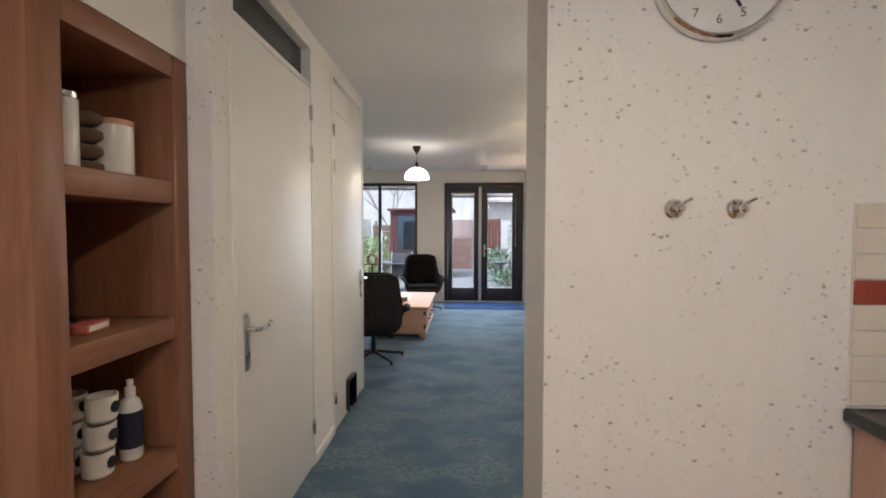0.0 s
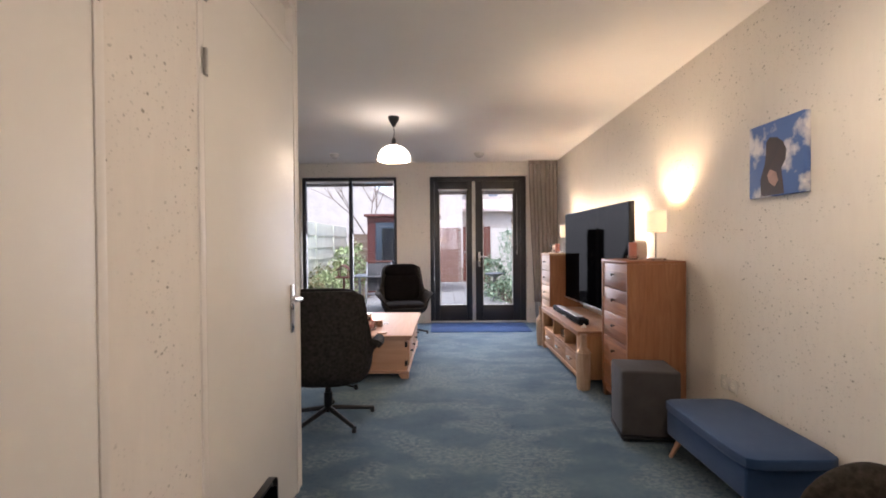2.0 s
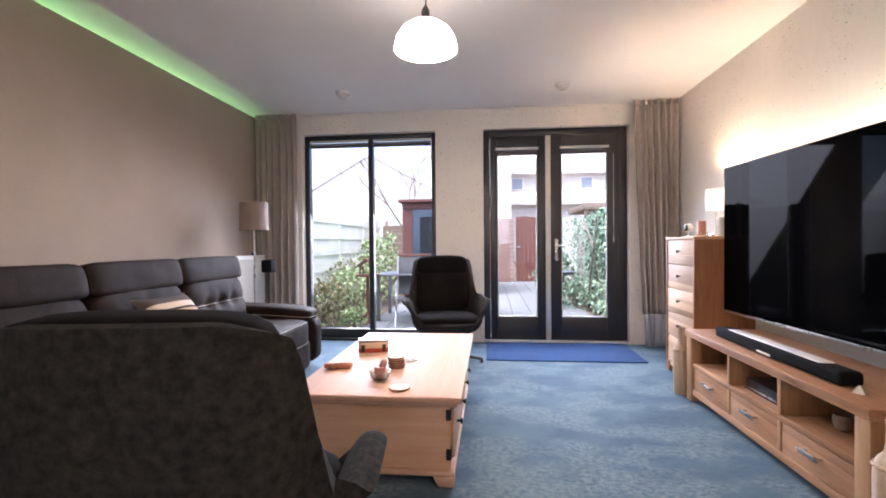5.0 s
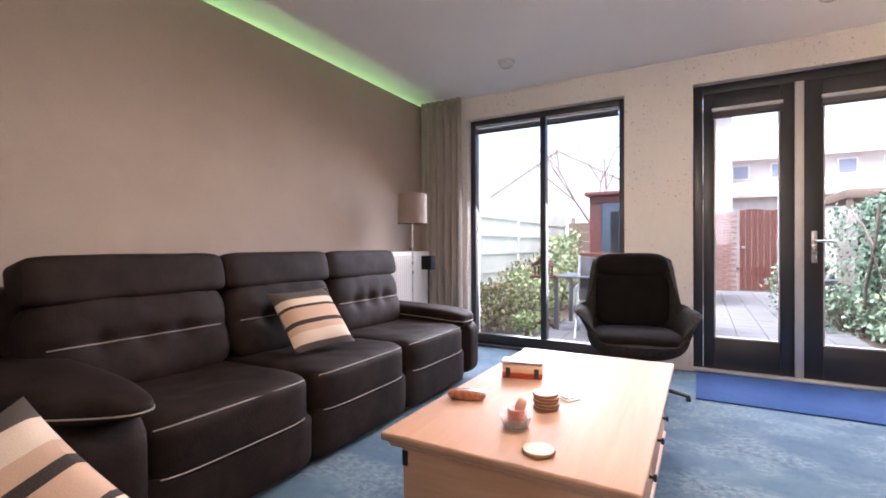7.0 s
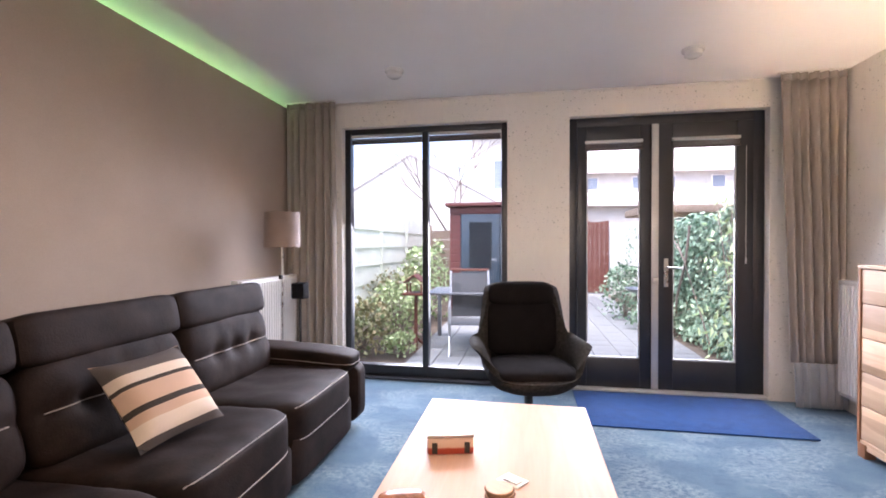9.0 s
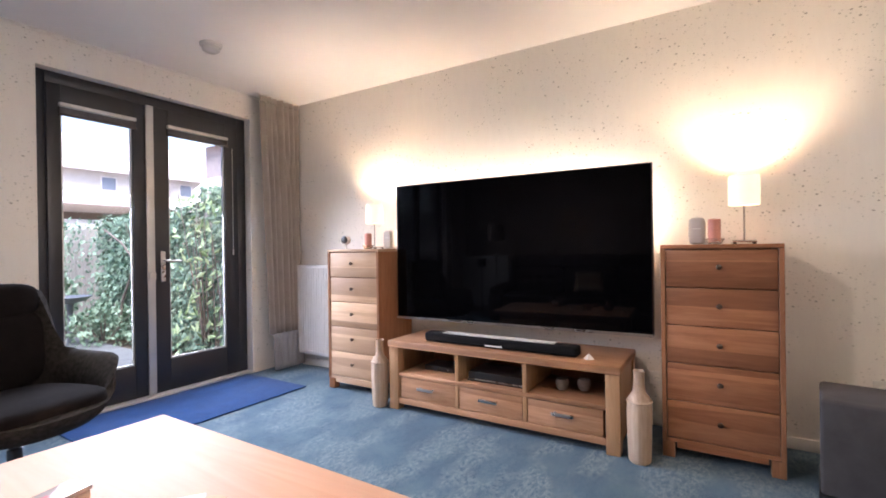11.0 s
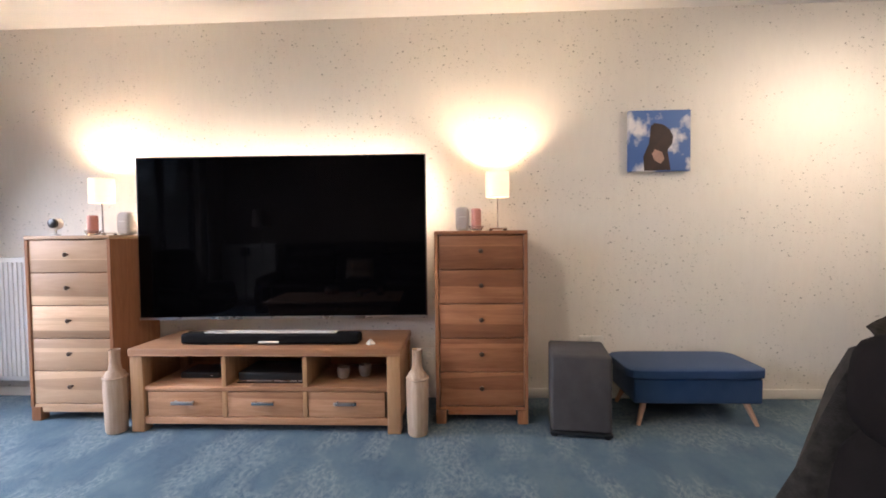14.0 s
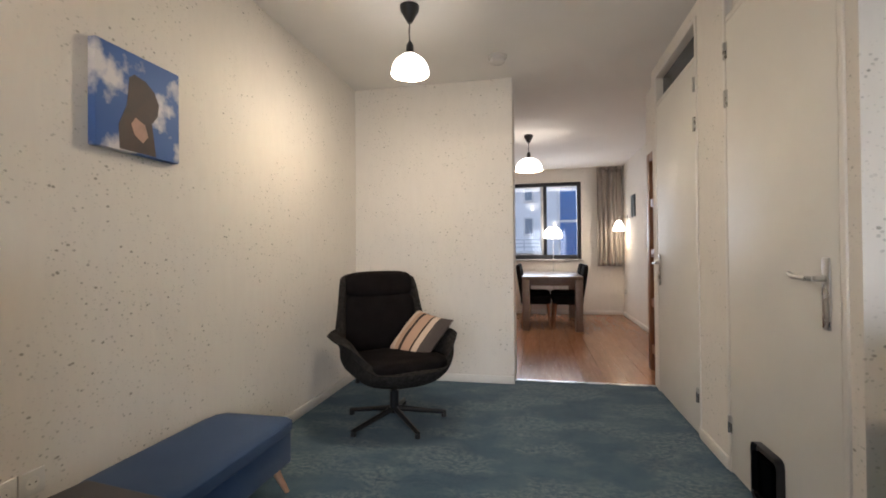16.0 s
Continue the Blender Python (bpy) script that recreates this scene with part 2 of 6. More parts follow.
# ---- mesh helpers ----
def box(bm, x0, x1, y0, y1, z0, z1, bevel=0.0, seg=2):
    """A box between two corners, with rounded edges."""
    made = bmesh.ops.create_cube(bm, size=1)["verts"]
    for v in made:
        v.co = Vector(((x0 + x1) / 2 + v.co.x * (x1 - x0), (y0 + y1) / 2 + v.co.y * (y1 - y0), (z0 + z1) / 2 + v.co.z * (z1 - z0)))
    if bevel:
        edges = list({e for v in made for e in v.link_edges})
        bmesh.ops.bevel(bm, geom=edges, offset=bevel, segments=seg, affect="EDGES", profile=0.5)
    return bm


def boxed(x0, x1, y0, y1, z0, z1, bevel=0.0, seg=2):
    return box(bmesh.new(), x0, x1, y0, y1, z0, z1, bevel, seg)


def turned(bm, profile, place=(0, 0, 0), steps=24, axis="z"):
    """A turned body from rows of (radius, height)."""
    rings = []
    for r, h in profile:
        ring = []
        for i in range(steps):
            a = 2 * math.pi * i / steps
            p = (r * math.cos(a), r * math.sin(a), h)
            p = {"z": p, "x": (p[2], p[0], p[1]), "y": (p[0], p[2], p[1])}[axis]
            ring.append(bm.verts.new(Vector(place) + Vector(p)))
        rings.append(ring)
    for a, b in zip(rings, rings[1:]):
        for i in range(steps):
            bm.faces.new((a[i], a[(i + 1) % steps], b[(i + 1) % steps], b[i]))
    for ring, flip in ((rings[0], True), (rings[-1], False)):
        if (ring[0].co - ring[steps // 2].co).length > 0.002:
            bm.faces.new(ring[::-1] if flip else ring)
    return bm


def rod(bm, a, b, r, r2=None, steps=10):
    """A straight round bar from a to b."""
    a, b = Vector(a), Vector(b)
    q = (b - a).to_track_quat("Z", "Y").to_matrix()
    ends = []
    for p, rad in ((a, r), (b, r2 if r2 is not None else r)):
        ends.append([bm.verts.new(p + q @ Vector((rad * math.cos(2 * math.pi * i / steps), rad * math.sin(2 * math.pi * i / steps), 0))) for i in range(steps)])
    for i in range(steps):
        bm.faces.new((ends[0][i], ends[0][(i + 1) % steps], ends[1][(i + 1) % steps], ends[1][i]))
    bm.faces.new(ends[0][::-1])
    bm.faces.new(ends[1])
    return bm


def path_rod(bm, pts, r, steps=8):
    for a, b in zip(pts, pts[1:]):
        rod(bm, a, b, r, steps=steps)
    return bm


def puffy(bm, place, size, k=5.0, n=10, turn=None, shape=None):
    """A stuffed body: a box with its corners drawn in; shape bends it further."""
    grid = {}

    def vert(p):
        key = tuple(round(c, 5) for c in p)
        if key not in grid:
            s = sum(abs(c) ** k for c in p) ** (1 / k)
            q = Vector((p[0] / s * size[0] / 2, p[1] / s * size[1] / 2, p[2] / s * size[2] / 2))
            if shape:
                q = shape(q)
            if turn:
                q = turn @ q
            grid[key] = bm.verts.new(Vector(place) + q)
        return grid[key]

    for ax in range(3):
        for sgn in (-1, 1):
            for i in range(n):
                for j in range(n):
                    quad = []
                    for di, dj in ((0, 0), (1, 0), (1, 1), (0, 1)):
                        u, v = (math.tan((2 * (i + di) / n - 1) * math.pi / 4), math.tan((2 * (j + dj) / n - 1) * math.pi / 4))
                        p = [0, 0, 0]
                        p[ax], p[(ax + 1) % 3], p[(ax + 2) % 3] = sgn, u, v
                        quad.append(vert(p))
                    bm.faces.new(quad if sgn > 0 else quad[::-1])
    return bm


def mesh_of(name, bm, material, smooth=None):
    bmesh.ops.recalc_face_normals(bm, faces=bm.faces)
    me = bpy.data.meshes.new(name)
    bm.to_mesh(me)
    bm.free()
    me.materials.append(material)
    me.shade_smooth()
    me.set_sharp_from_angle(angle=radians(35))
    return me


def part(name, bm, material, parent, label=""):
    ob = new(name, mesh_of(name, bm, material))
    ob.parent = parent
    return tagged(ob, label)


def thing(name, m, label, category, group="", kind=""):
    ob = new(name)
    ob.empty_display_size = 0.1
    ob.matrix_world = m
    return tagged(ob, label, category, group, kind)


def single(name, bm, material, label, category, group="", kind="", m=None):
    ob = new(name, mesh_of(name, bm, material))
    if m is not None:
        ob.matrix_world = m
    return tagged(ob, label, category, group, kind)


def setting(name, bm, material, label, category):
    return single(name, bm, material, label, category, "", "structure")


# ---- the plan ----
EAST, WEST, NORTH, HALL = 1.64, -3.36, 8.97, -0.90
TOP = 2.58          # ceiling
SOUTH = -2.75       # front wall
DIN_WEST = -1.43
P0, P1 = 1.33, 1.75  # partition between kitchen and living room
CORNER = 4.06        # where the hall wall ends

# floors
setting("floor_carpet", box(boxed(-3.56, 1.9, 3.94, 9.2, -0.12, 0.0), -2.0, 1.9, 1.62, 3.94, -0.12, 0.0), CARPET, "blue-grey blotched carpet of the living room", "carpet")
setting("floor_laminate", boxed(-1.7, 1.9, -3.0, 1.62, -0.12, -0.004), LAMINATE, "red-brown laminate floor of the dining kitchen", "floor")
setting("ceiling", box(boxed(-3.56, 1.9, 3.94, 9.3, TOP, TOP + 0.2), -2.0, 1.9, -3.0, 3.94, TOP, TOP + 0.2), CEIL, "white plastered ceiling", "ceiling")
# walls
setting("wall_east", boxed(EAST, EAST + 0.2, -2.95, 9.2, 0, TOP), WALL, "cream wallpapered wall with grey flecks", "wall")
bm = bmesh.new()
FR0, FR1 = NORTH, NORTH + 0.3
WX0, WX1, DX0, DX1, HEAD = -2.455, -0.915, -0.385, 1.165, 2.355
box(bm, WEST, WX0, FR0, FR1, 0, TOP)
box(bm, WX1, DX0, FR0, FR1, 0, TOP)
box(bm, DX1, EAST, FR0, FR1, 0, TOP)
box(bm, WX0, WX1, FR0, FR1, HEAD, TOP)
box(bm, DX0, DX1, FR0, FR1, HEAD, TOP)
setting("wall_north", bm, WALL, "garden wall with a tall window and doors", "wall")
setting("wall_west", boxed(WEST - 0.2, WEST, 3.8, 9.2, 0, TOP), WALL, "side wall behind the taupe panel", "wall")
bm = boxed(-2.985, -2.97, CORNER + 0.6, 8.93, 0, 2.545, 0.002, 1)
setting("wall_panel", bm, BROWN, "taupe wallcovered panel wall behind the sofa", "wall panel")
setting("wall_south_living", boxed(WEST, HALL - 0.12, CORNER - 0.12, CORNER, 0, TOP), WALL, "cream wall beside the hall", "wall")
setting("wall_partition", boxed(0.235, EAST, P0, P1, 0, TOP), WALL, "cream partition wall between kitchen and living room", "wall")
# hall wall with its two doors
D1, D2 = (1.73, 2.685), (3.08, 4.0)
SH0, SH1 = 1.0, 1.606
for y0, y1, z0 in ((SH1, D1[0], 0), (D1[1], D2[0], 0), (D2[1], CORNER, 0), (D1[0], D1[1], 2.50), (D2[0], D2[1], 2.50)):
    setting("wall_hall", boxed(HALL - 0.12, HALL, y0, y1, z0, TOP), WALL, "flecked hall wall beside the white doors", "wall")
bm = bmesh.new()
box(bm, DIN_WEST, -0.988, SH0 + 0.002, SH1 - 0.001, 2.011, TOP)
setting("wall_shelf", bm, WALL, "wall above the built-in shelves", "wall")
setting("wall_dining_west", boxed(DIN_WEST - 0.2, DIN_WEST, -2.95, SH1, 0, TOP), WALL, "pale wall of the dining corner", "wall")
bm = bmesh.new()
WD0, WD1, WDZ0, WDZ1 = -0.74, 0.57, 0.97, 2.35
box(bm, DIN_WEST, WD0, SOUTH - 0.25, SOUTH, 0, TOP)
box(bm, WD1, EAST, SOUTH - 0.25, SOUTH, 0, TOP)
box(bm, WD0, WD1, SOUTH - 0.25, SOUTH, 0, WDZ0)
box(bm, WD0, WD1, SOUTH - 0.25, SOUTH, WDZ1, TOP)
setting("wall_south", bm, WALL, "front wall with the dining window", "wall")
setting("wall_hall_back", boxed(-2.0, -1.9, 1.2, 4.0, 0, TOP), WHITE, "plain wall closing the hall", "wall")


# ---- window, garden doors, inner doors ----
FY = 9.05


def glazing(name, x0, x1, z0, z1, y, parent):
    pane = part(name, boxed(x0, x1, y, y + 0.012, z0, z1), GLASS, parent)
    pane.visible_shadow = False
    return pane


def blind(x0, x1, z0, z1, y, parent):
    """A drawn-up venetian blind: headrail, packed slats and a bottom bar."""
    b = part("blind", boxed(x0, x1, y, y + 0.03, z1 - 0.025, z1, 0.003, 1), GREYBAR, parent, "drawn-up dark venetian blind")
    bm = bmesh.new()
    n = 7
    for i in range(n):
        z = z0 + 0.012 + (z1 - 0.03 - z0 - 0.012) * i / n
        box(bm, x0 + 0.004, x1 - 0.004, y + 0.003, y + 0.028, z, z + 0.003)
    part("slats", bm, DARKWOOD, b)
    part("bottom_bar", boxed(x0, x1, y + 0.002, y + 0.029, z0, z0 + 0.012, 0.002, 1), DARKWOOD, b)
    return b


DARKWOOD = plain("dark_blind_slats", (0.075, 0.055, 0.045), 0.4, 0, 0.2)

win = thing("window_1", pose(0, 0, 0), "tall black-framed garden window with two panes", "window", "", "structure")
bm = bmesh.new()
box(bm, WX0, WX0 + 0.055, FY, FY + 0.09, 0, HEAD, 0.004)
box(bm, WX1 - 0.055, WX1, FY, FY + 0.09, 0, HEAD, 0.004)
box(bm, WX0 + 0.055, WX1 - 0.055, FY, FY + 0.09, HEAD - 0.05, HEAD, 0.004)
box(bm, WX0 + 0.055, WX1 - 0.055, FY, FY + 0.09, 0, 0.12, 0.004)
part("window_frame", bm, BLACK, win)
part("mullion", boxed(-1.70, -1.645, FY - 0.003, FY + 0.085, 0.12, HEAD - 0.05, 0.004), BLACK, win)
part("window_sill", boxed(WX0, WX1, FY - 0.075, FY - 0.002, 0.0, 0.022, 0.003), BLACK, win)
glazing("pane", WX0 + 0.055, -1.70, 0.12, HEAD - 0.05, FY + 0.045, win)
glazing("pane", -1.645, WX1 - 0.055, 0.12, HEAD - 0.05, FY + 0.045, win)
blind(WX0 + 0.06, -1.703, 2.215, 2.30, FY + 0.008, win)
blind(-1.642, WX1 - 0.06, 2.215, 2.30, FY + 0.008, win)

doors = thing("door_1", pose(0, 0, 0), "closed black double garden doors with glass panes", "door", "", "structure")
bm = bmesh.new()
box(bm, DX0, DX0 + 0.07, FY, FY + 0.10, 0, HEAD, 0.004)
box(bm, DX1 - 0.085, DX1, FY, FY + 0.10, 0, HEAD, 0.004)
box(bm, DX0 + 0.07, DX1 - 0.085, FY, FY + 0.10, HEAD - 0.075, HEAD, 0.004)
part("door_frame", bm, BLACK, doors)
part("threshold", boxed(DX0, DX1, FY - 0.075, FY + 0.06, 0.0, 0.022, 0.003), GREYBAR, doors, "pale metal threshold")
for a, b, g0, g1, side in ((DX0 + 0.073, 0.315, -0.235, 0.205, -1), (0.322, DX1 - 0.088, 0.465, 0.955, 1)):
    bm = bmesh.new()
    y0, y1 = FY - 0.012, FY + 0.05
    box(bm, a, g0, y0, y1, 0.024, HEAD - 0.078, 0.004)
    box(bm, g1, b, y0, y1, 0.024, HEAD - 0.078, 0.004)
    box(bm, g0, g1, y0, y1, 0.024, 0.275, 0.004)
    box(bm, g0, g1, y0, y1, 2.13, HEAD - 0.078, 0.004)
    leaf = part("door_leaf", bm, BLACK, doors)
    glazing("pane", g0, g1, 0.275, 2.13, FY + 0.02, leaf)
    bm = bmesh.new()
    for u0, u1, w0, w1 in ((g0, g0 + 0.012, 0.275, 2.13), (g1 - 0.012, g1, 0.275, 2.13), (g0 + 0.012, g1 - 0.012, 0.275, 0.287)):
        box(bm, u0, u1, FY + 0.002, FY + 0.018, w0, w1, 0.002, 1)
    part("glazing_bead", bm, GREYBAR, leaf)
    blind(g0 - 0.015, g1 + 0.015, 2.065, 2.15, FY - 0.045, leaf)
part("cover_strip", boxed(0.292, 0.348, FY - 0.028, FY - 0.0135, 0.03, HEAD - 0.08, 0.004), GREYBAR, doors, "pale metal strip between the leaves")
h = part("handle_plate", boxed(0.392, 0.428, FY - 0.024, FY - 0.0125, 0.90, 1.14, 0.006, 3), STEEL, doors, "steel handle plate")
bm = bmesh.new()
rod(bm, (0.41, FY - 0.02, 1.065), (0.41, FY - 0.065, 1.065), 0.010)
rod(bm, (0.405, FY - 0.065, 1.065), (0.53, FY - 0.068, 1.06), 0.009)
part("lever", bm, STEEL, h)
part("lock_case", boxed(0.296, 0.344, FY - 0.05, FY - 0.0285, 0.92, 0.98, 0.005), STEEL, doors)
bm = bmesh.new()
rod(bm, (1.015, FY - 0.03, 1.15), (1.015, FY - 0.03, 2.06), 0.0025, steps=6)
rod(bm, (1.015, FY - 0.03, 1.10), (1.015, FY - 0.03, 1.15), 0.006, steps=8)
part("blind_wand", bm, GREYBAR, doors)


def inner_door(name, y0, y1, hinge_high, transom, label):
    """A flush painted leaf in a frame, lever handle, hinges and a panel above."""
    d = thing(name, pose(0, 0, 0), label, "door", "", "structure")
    bm = bmesh.new()
    for a, b in ((y0, y0 + 0.03), (y1 - 0.03, y1)):
        box(bm, HALL - 0.115, HALL + 0.008, a, b, 0, 2.50, 0.004)
    box(bm, HALL - 0.115, HALL + 0.008, y0 + 0.03, y1 - 0.03, 2.47, 2.50, 0.004)
    box(bm, HALL - 0.115, HALL + 0.004, y0 + 0.03, y1 - 0.03, 2.245, 2.275, 0.003)
    part("door_frame", bm, TRIM, d)
    leaf = part("door_leaf", boxed(HALL - 0.033, HALL + 0.006, y0 + 0.033, y1 - 0.033, 0.012, 2.24, 0.003), WHITE, d)
    if transom:
        part("transom_pane", boxed(HALL - 0.06, HALL - 0.05, y0 + 0.03, y1 - 0.03, 2.275, 2.47), DARKPANE, d, "dark transom glass")
    else:
        part("transom_panel", boxed(HALL - 0.06, HALL - 0.03, y0 + 0.03, y1 - 0.03, 2.275, 2.47), WHITE, d)
    hy, ly = (y1 - 0.033, y0 + 0.095) if hinge_high else (y0 + 0.033, y1 - 0.095)
    for z in (0.20, 1.82, 2.06):
        bm = bmesh.new()
        rod(bm, (HALL + 0.012, hy, z), (HALL + 0.012, hy, z + 0.085), 0.008)
        box(bm, HALL + 0.0065, HALL + 0.009, hy - 0.02, hy + 0.02, z, z + 0.085)
        part("hinge", bm, STEEL, d)
    plate = part("handle_plate", boxed(HALL + 0.0065, HALL + 0.016, ly - 0.02, ly + 0.02, 0.84, 1.08, 0.006, 3), STEEL, leaf, "brushed steel handle plate")
    s = 1 if hinge_high else -1
    bm = bmesh.new()
    path_rod(bm, [(HALL + 0.012, ly, 1.01), (HALL + 0.05, ly, 1.01), (HALL + 0.062, ly + s * 0.015, 1.01), (HALL + 0.064, ly + s * 0.09, 1.012), (HALL + 0.06, ly + s * 0.125, 1.022)], 0.0095)
    part("lever", bm, STEEL, d)
    return d


DARKPANE = plain("dark_transom_glass", (0.03, 0.032, 0.03), 0.12, 0, 0.1, 3, 40, 0)
inner_door("door_2", *D1, True, True, "closed white flush hall door with transom window")
cat_door = inner_door("door_3", *D2, False, False, "closed white flush door with a black pet flap")
flap = part("pet_flap", boxed(HALL + 0.007, HALL + 0.024, 3.40, 3.62, 0.03, 0.28, 0.03, 4), BLACKPLASTIC, cat_door, "black plastic pet flap")
part("flap_panel", boxed(HALL + 0.0245, HALL + 0.03, 3.43, 3.59, 0.06, 0.25, 0.02, 3), SCREEN, flap)

# skirting boards
bm = bmesh.new()
for y0, y1 in ((P1, 8.96),):
    box(bm, EAST - 0.013, EAST - 0.001, y0, y1, 0, 0.065, 0.003)
setting("baseboard_1", bm, TRIM, "cream painted skirting board on the television wall", "skirting")
setting("baseboard_2", boxed(0.236, EAST - 0.014, P1 + 0.001, P1 + 0.013, 0, 0.065, 0.003), TRIM, "cream painted skirting board", "skirting")
setting("baseboard_3", boxed(HALL + 0.001, HALL + 0.013, D1[1] + 0.002, D2[0] - 0.002, 0, 0.065, 0.003), TRIM, "cream painted skirting board between the doors", "skirting")
setting("baseboard_4", boxed(DIN_WEST + 0.001, DIN_WEST + 0.013, SOUTH, SH0, 0, 0.065, 0.003), TRIM, "pale skirting board in the dining corner", "skirting")
setting("baseboard_5", boxed(DIN_WEST + 0.014, 1.0, SOUTH + 0.001, SOUTH + 0.013, 0, 0.065, 0.003), TRIM, "pale skirting board under the dining window", "skirting")
setting("trim_threshold", boxed(HALL, 0.234, 1.60, 1.64, -0.003, 0.004, 0.002, 1), STEEL, "metal strip between carpet and laminate", "trim")
setting("trim_cornice", boxed(-2.96, EAST - 0.001, NORTH - 0.012, NORTH - 0.001, TOP - 0.02, TOP - 0.001, 0.004), TRIM, "thin ceiling trim over the garden wall", "trim")


# ---- living room furniture ----
def smooth(x, a, b):
    t = max(0.0, min(1.0, (x - a) / (b - a)))
    return t * t * (3 - 2 * t)


def swivel_chair(m, label):
    """A swivel lounge chair: felt shell with flared arms, dark padding, star base. Faces +y."""
    c = thing("swivel_armchair", m, label, "armchair", "swivel armchairs")
    bm = bmesh.new()
    nu, nv, low = 160, 16, 0.305
    rows = []
    for j in range(nv + 1):
        v = j / nv
        row = []
        for i in range(nu):
            u = 2 * i / nu - 1
            th = abs(u) * math.pi
            s = math.copysign(1, u)
            arm = smooth(th, radians(50), radians(57))
            front = smooth(th, radians(102), radians(138))
            k = 4.0 - 1.5 * front
            cx, cy = abs(math.sin(th)), -math.cos(th)
            r = 1 / (abs(cx) ** k + abs(cy) ** k) ** (1 / k)
            px, py = 0.300 * cx * r, (0.335 if cy < 0 else 0.37) * cy * r
            dip = max(0.0, min(1.0, (th - radians(28)) / radians(23)))
            top = (0.968 - 0.045 * dip ** 2) * (1 - arm) + 0.60 * arm
            top = top * (1 - front) + 0.405 * front
            rise = (1 - (1 - v) ** 1.6) * arm + v * (1 - arm)
            z = low + (top - low) * rise
            w = min(1.0, (z - low) / 0.13)
            inn = 0.55 + 0.45 * math.sqrt(max(0, 1 - (1 - w) ** 2))
            curl = smooth(th, radians(50), radians(62)) * (1 - front) * max(0.0, (v - 0.4) / 0.6)
            roll = 0.095 * curl ** 1.2
            z -= 0.045 * curl ** 4
            lean = -0.07 * max(0.0, z - 0.42) * (1 - arm)
            narrow = 1 - 0.04 * (1 - arm) * max(0.0, z - 0.6) / 0.4
            row.append(bm.verts.new((s * (px * inn * narrow + roll), py * inn + 0.02 + lean, z)))
        rows.append(row)
    for a, b in zip(rows, rows[1:]):
        for i in range(nu):
            j = (i + 1) % nu
            bm.faces.new((a[i], a[j], b[j], b[i]))
    shell = part("shell", bm, FELT, c, "dark grey felt shell with flared arms")
    sol = shell.modifiers.new("thick", "SOLIDIFY")
    sol.thickness, sol.offset = 0.042, 0
    bev = shell.modifiers.new("round", "BEVEL")
    bev.width, bev.segments, bev.angle_limit = 0.014, 3, radians(50)
    part("seat_pan", turned(bmesh.new(), [(0.02, 0.29), (0.17, 0.295), (0.22, 0.33), (0.02, 0.335)]), FELT, c)
    part("seat", puffy(bmesh.new(), (0, 0.045, 0.40), (0.565, 0.645, 0.13), 3.4, 10, Matrix.Rotation(radians(3), 3, "X")), DARKCLOTH, c, "black padded seat")
    tilt = Matrix.Rotation(radians(4), 3, "X")
    part("backrest", puffy(bmesh.new(), (0, -0.262, 0.635), (0.535, 0.11, 0.42), 4.5, 10, tilt), DARKCLOTH, c, "black padded back")
    part("headrest", puffy(bmesh.new(), (0, -0.283, 0.888), (0.50, 0.135, 0.185), 4, 10, tilt), DARKCLOTH, c, "black headrest pad")
    part("column", turned(bmesh.new(), [(0.03, 0.06), (0.03, 0.20), (0.022, 0.205), (0.022, 0.265), (0.07, 0.275), (0.07, 0.30)]), BLACKMETAL, c)
    bm = bmesh.new()
    rod(bm, (0.05, -0.05, 0.28), (0.20, -0.12, 0.265), 0.006)
    turned(bm, [(0.002, 0.245), (0.014, 0.25), (0.014, 0.28), (0.002, 0.285)], (0.21, -0.125, 0), 10)
    part("tilt_lever", bm, BLACKMETAL, c)
    for i in range(5):
        a = radians(72 * i + 20)
        d = Vector((math.cos(a), math.sin(a), 0))
        bm = bmesh.new()
        rod(bm, d * 0.02 + Vector((0, 0, 0.085)), d * 0.345 + Vector((0, 0, 0.03)), 0.019, 0.013, 8)
        foot = part("base_leg", bm, BLACKMETAL, c)
        part("glide", turned(bmesh.new(), [(0.016, 0.0), (0.018, 0.012), (0.012, 0.03)], d * 0.335, 10), BLACKPLASTIC, foot)
    return c


def pillow(m, size, label, mat):
    bm = bmesh.new()
    n = 14
    grid = {}
    for side in (1, -1):
        for i in range(n + 1):
            for j in range(n + 1):
                u, v = 2 * i / n - 1, 2 * j / n - 1
                t = max(0, 1 - abs(u) ** 3) ** 0.55 * max(0, 1 - abs(v) ** 3) ** 0.55
                pin = 1 - 0.07 * (1 - abs(v) ** 2) * abs(u) ** 3
                pin2 = 1 - 0.07 * (1 - abs(u) ** 2) * abs(v) ** 3
                edge = i in (0, n) or j in (0, n)
                key = (i, j, 0 if edge else side)
                if key not in grid:
                    z = 0 if edge else side * 0.16 * size * t * (1 + 0.12 * noise.noise((u * 2, v * 2, side)))
                    grid[key] = bm.verts.new((u * size / 2 * pin, v * size / 2 * pin2, z))
        for i in range(n):
            for j in range(n):
                q = []
                for a, b in ((i, j), (i + 1, j), (i + 1, j + 1), (i, j + 1)):
                    q.append(grid[(a, b, 0 if a in (0, n) or b in (0, n) else side)])
                bm.faces.new(q)
    ob = single("cushion", bm, mat, label, "cushion", "striped cushions", "", m)
    return ob


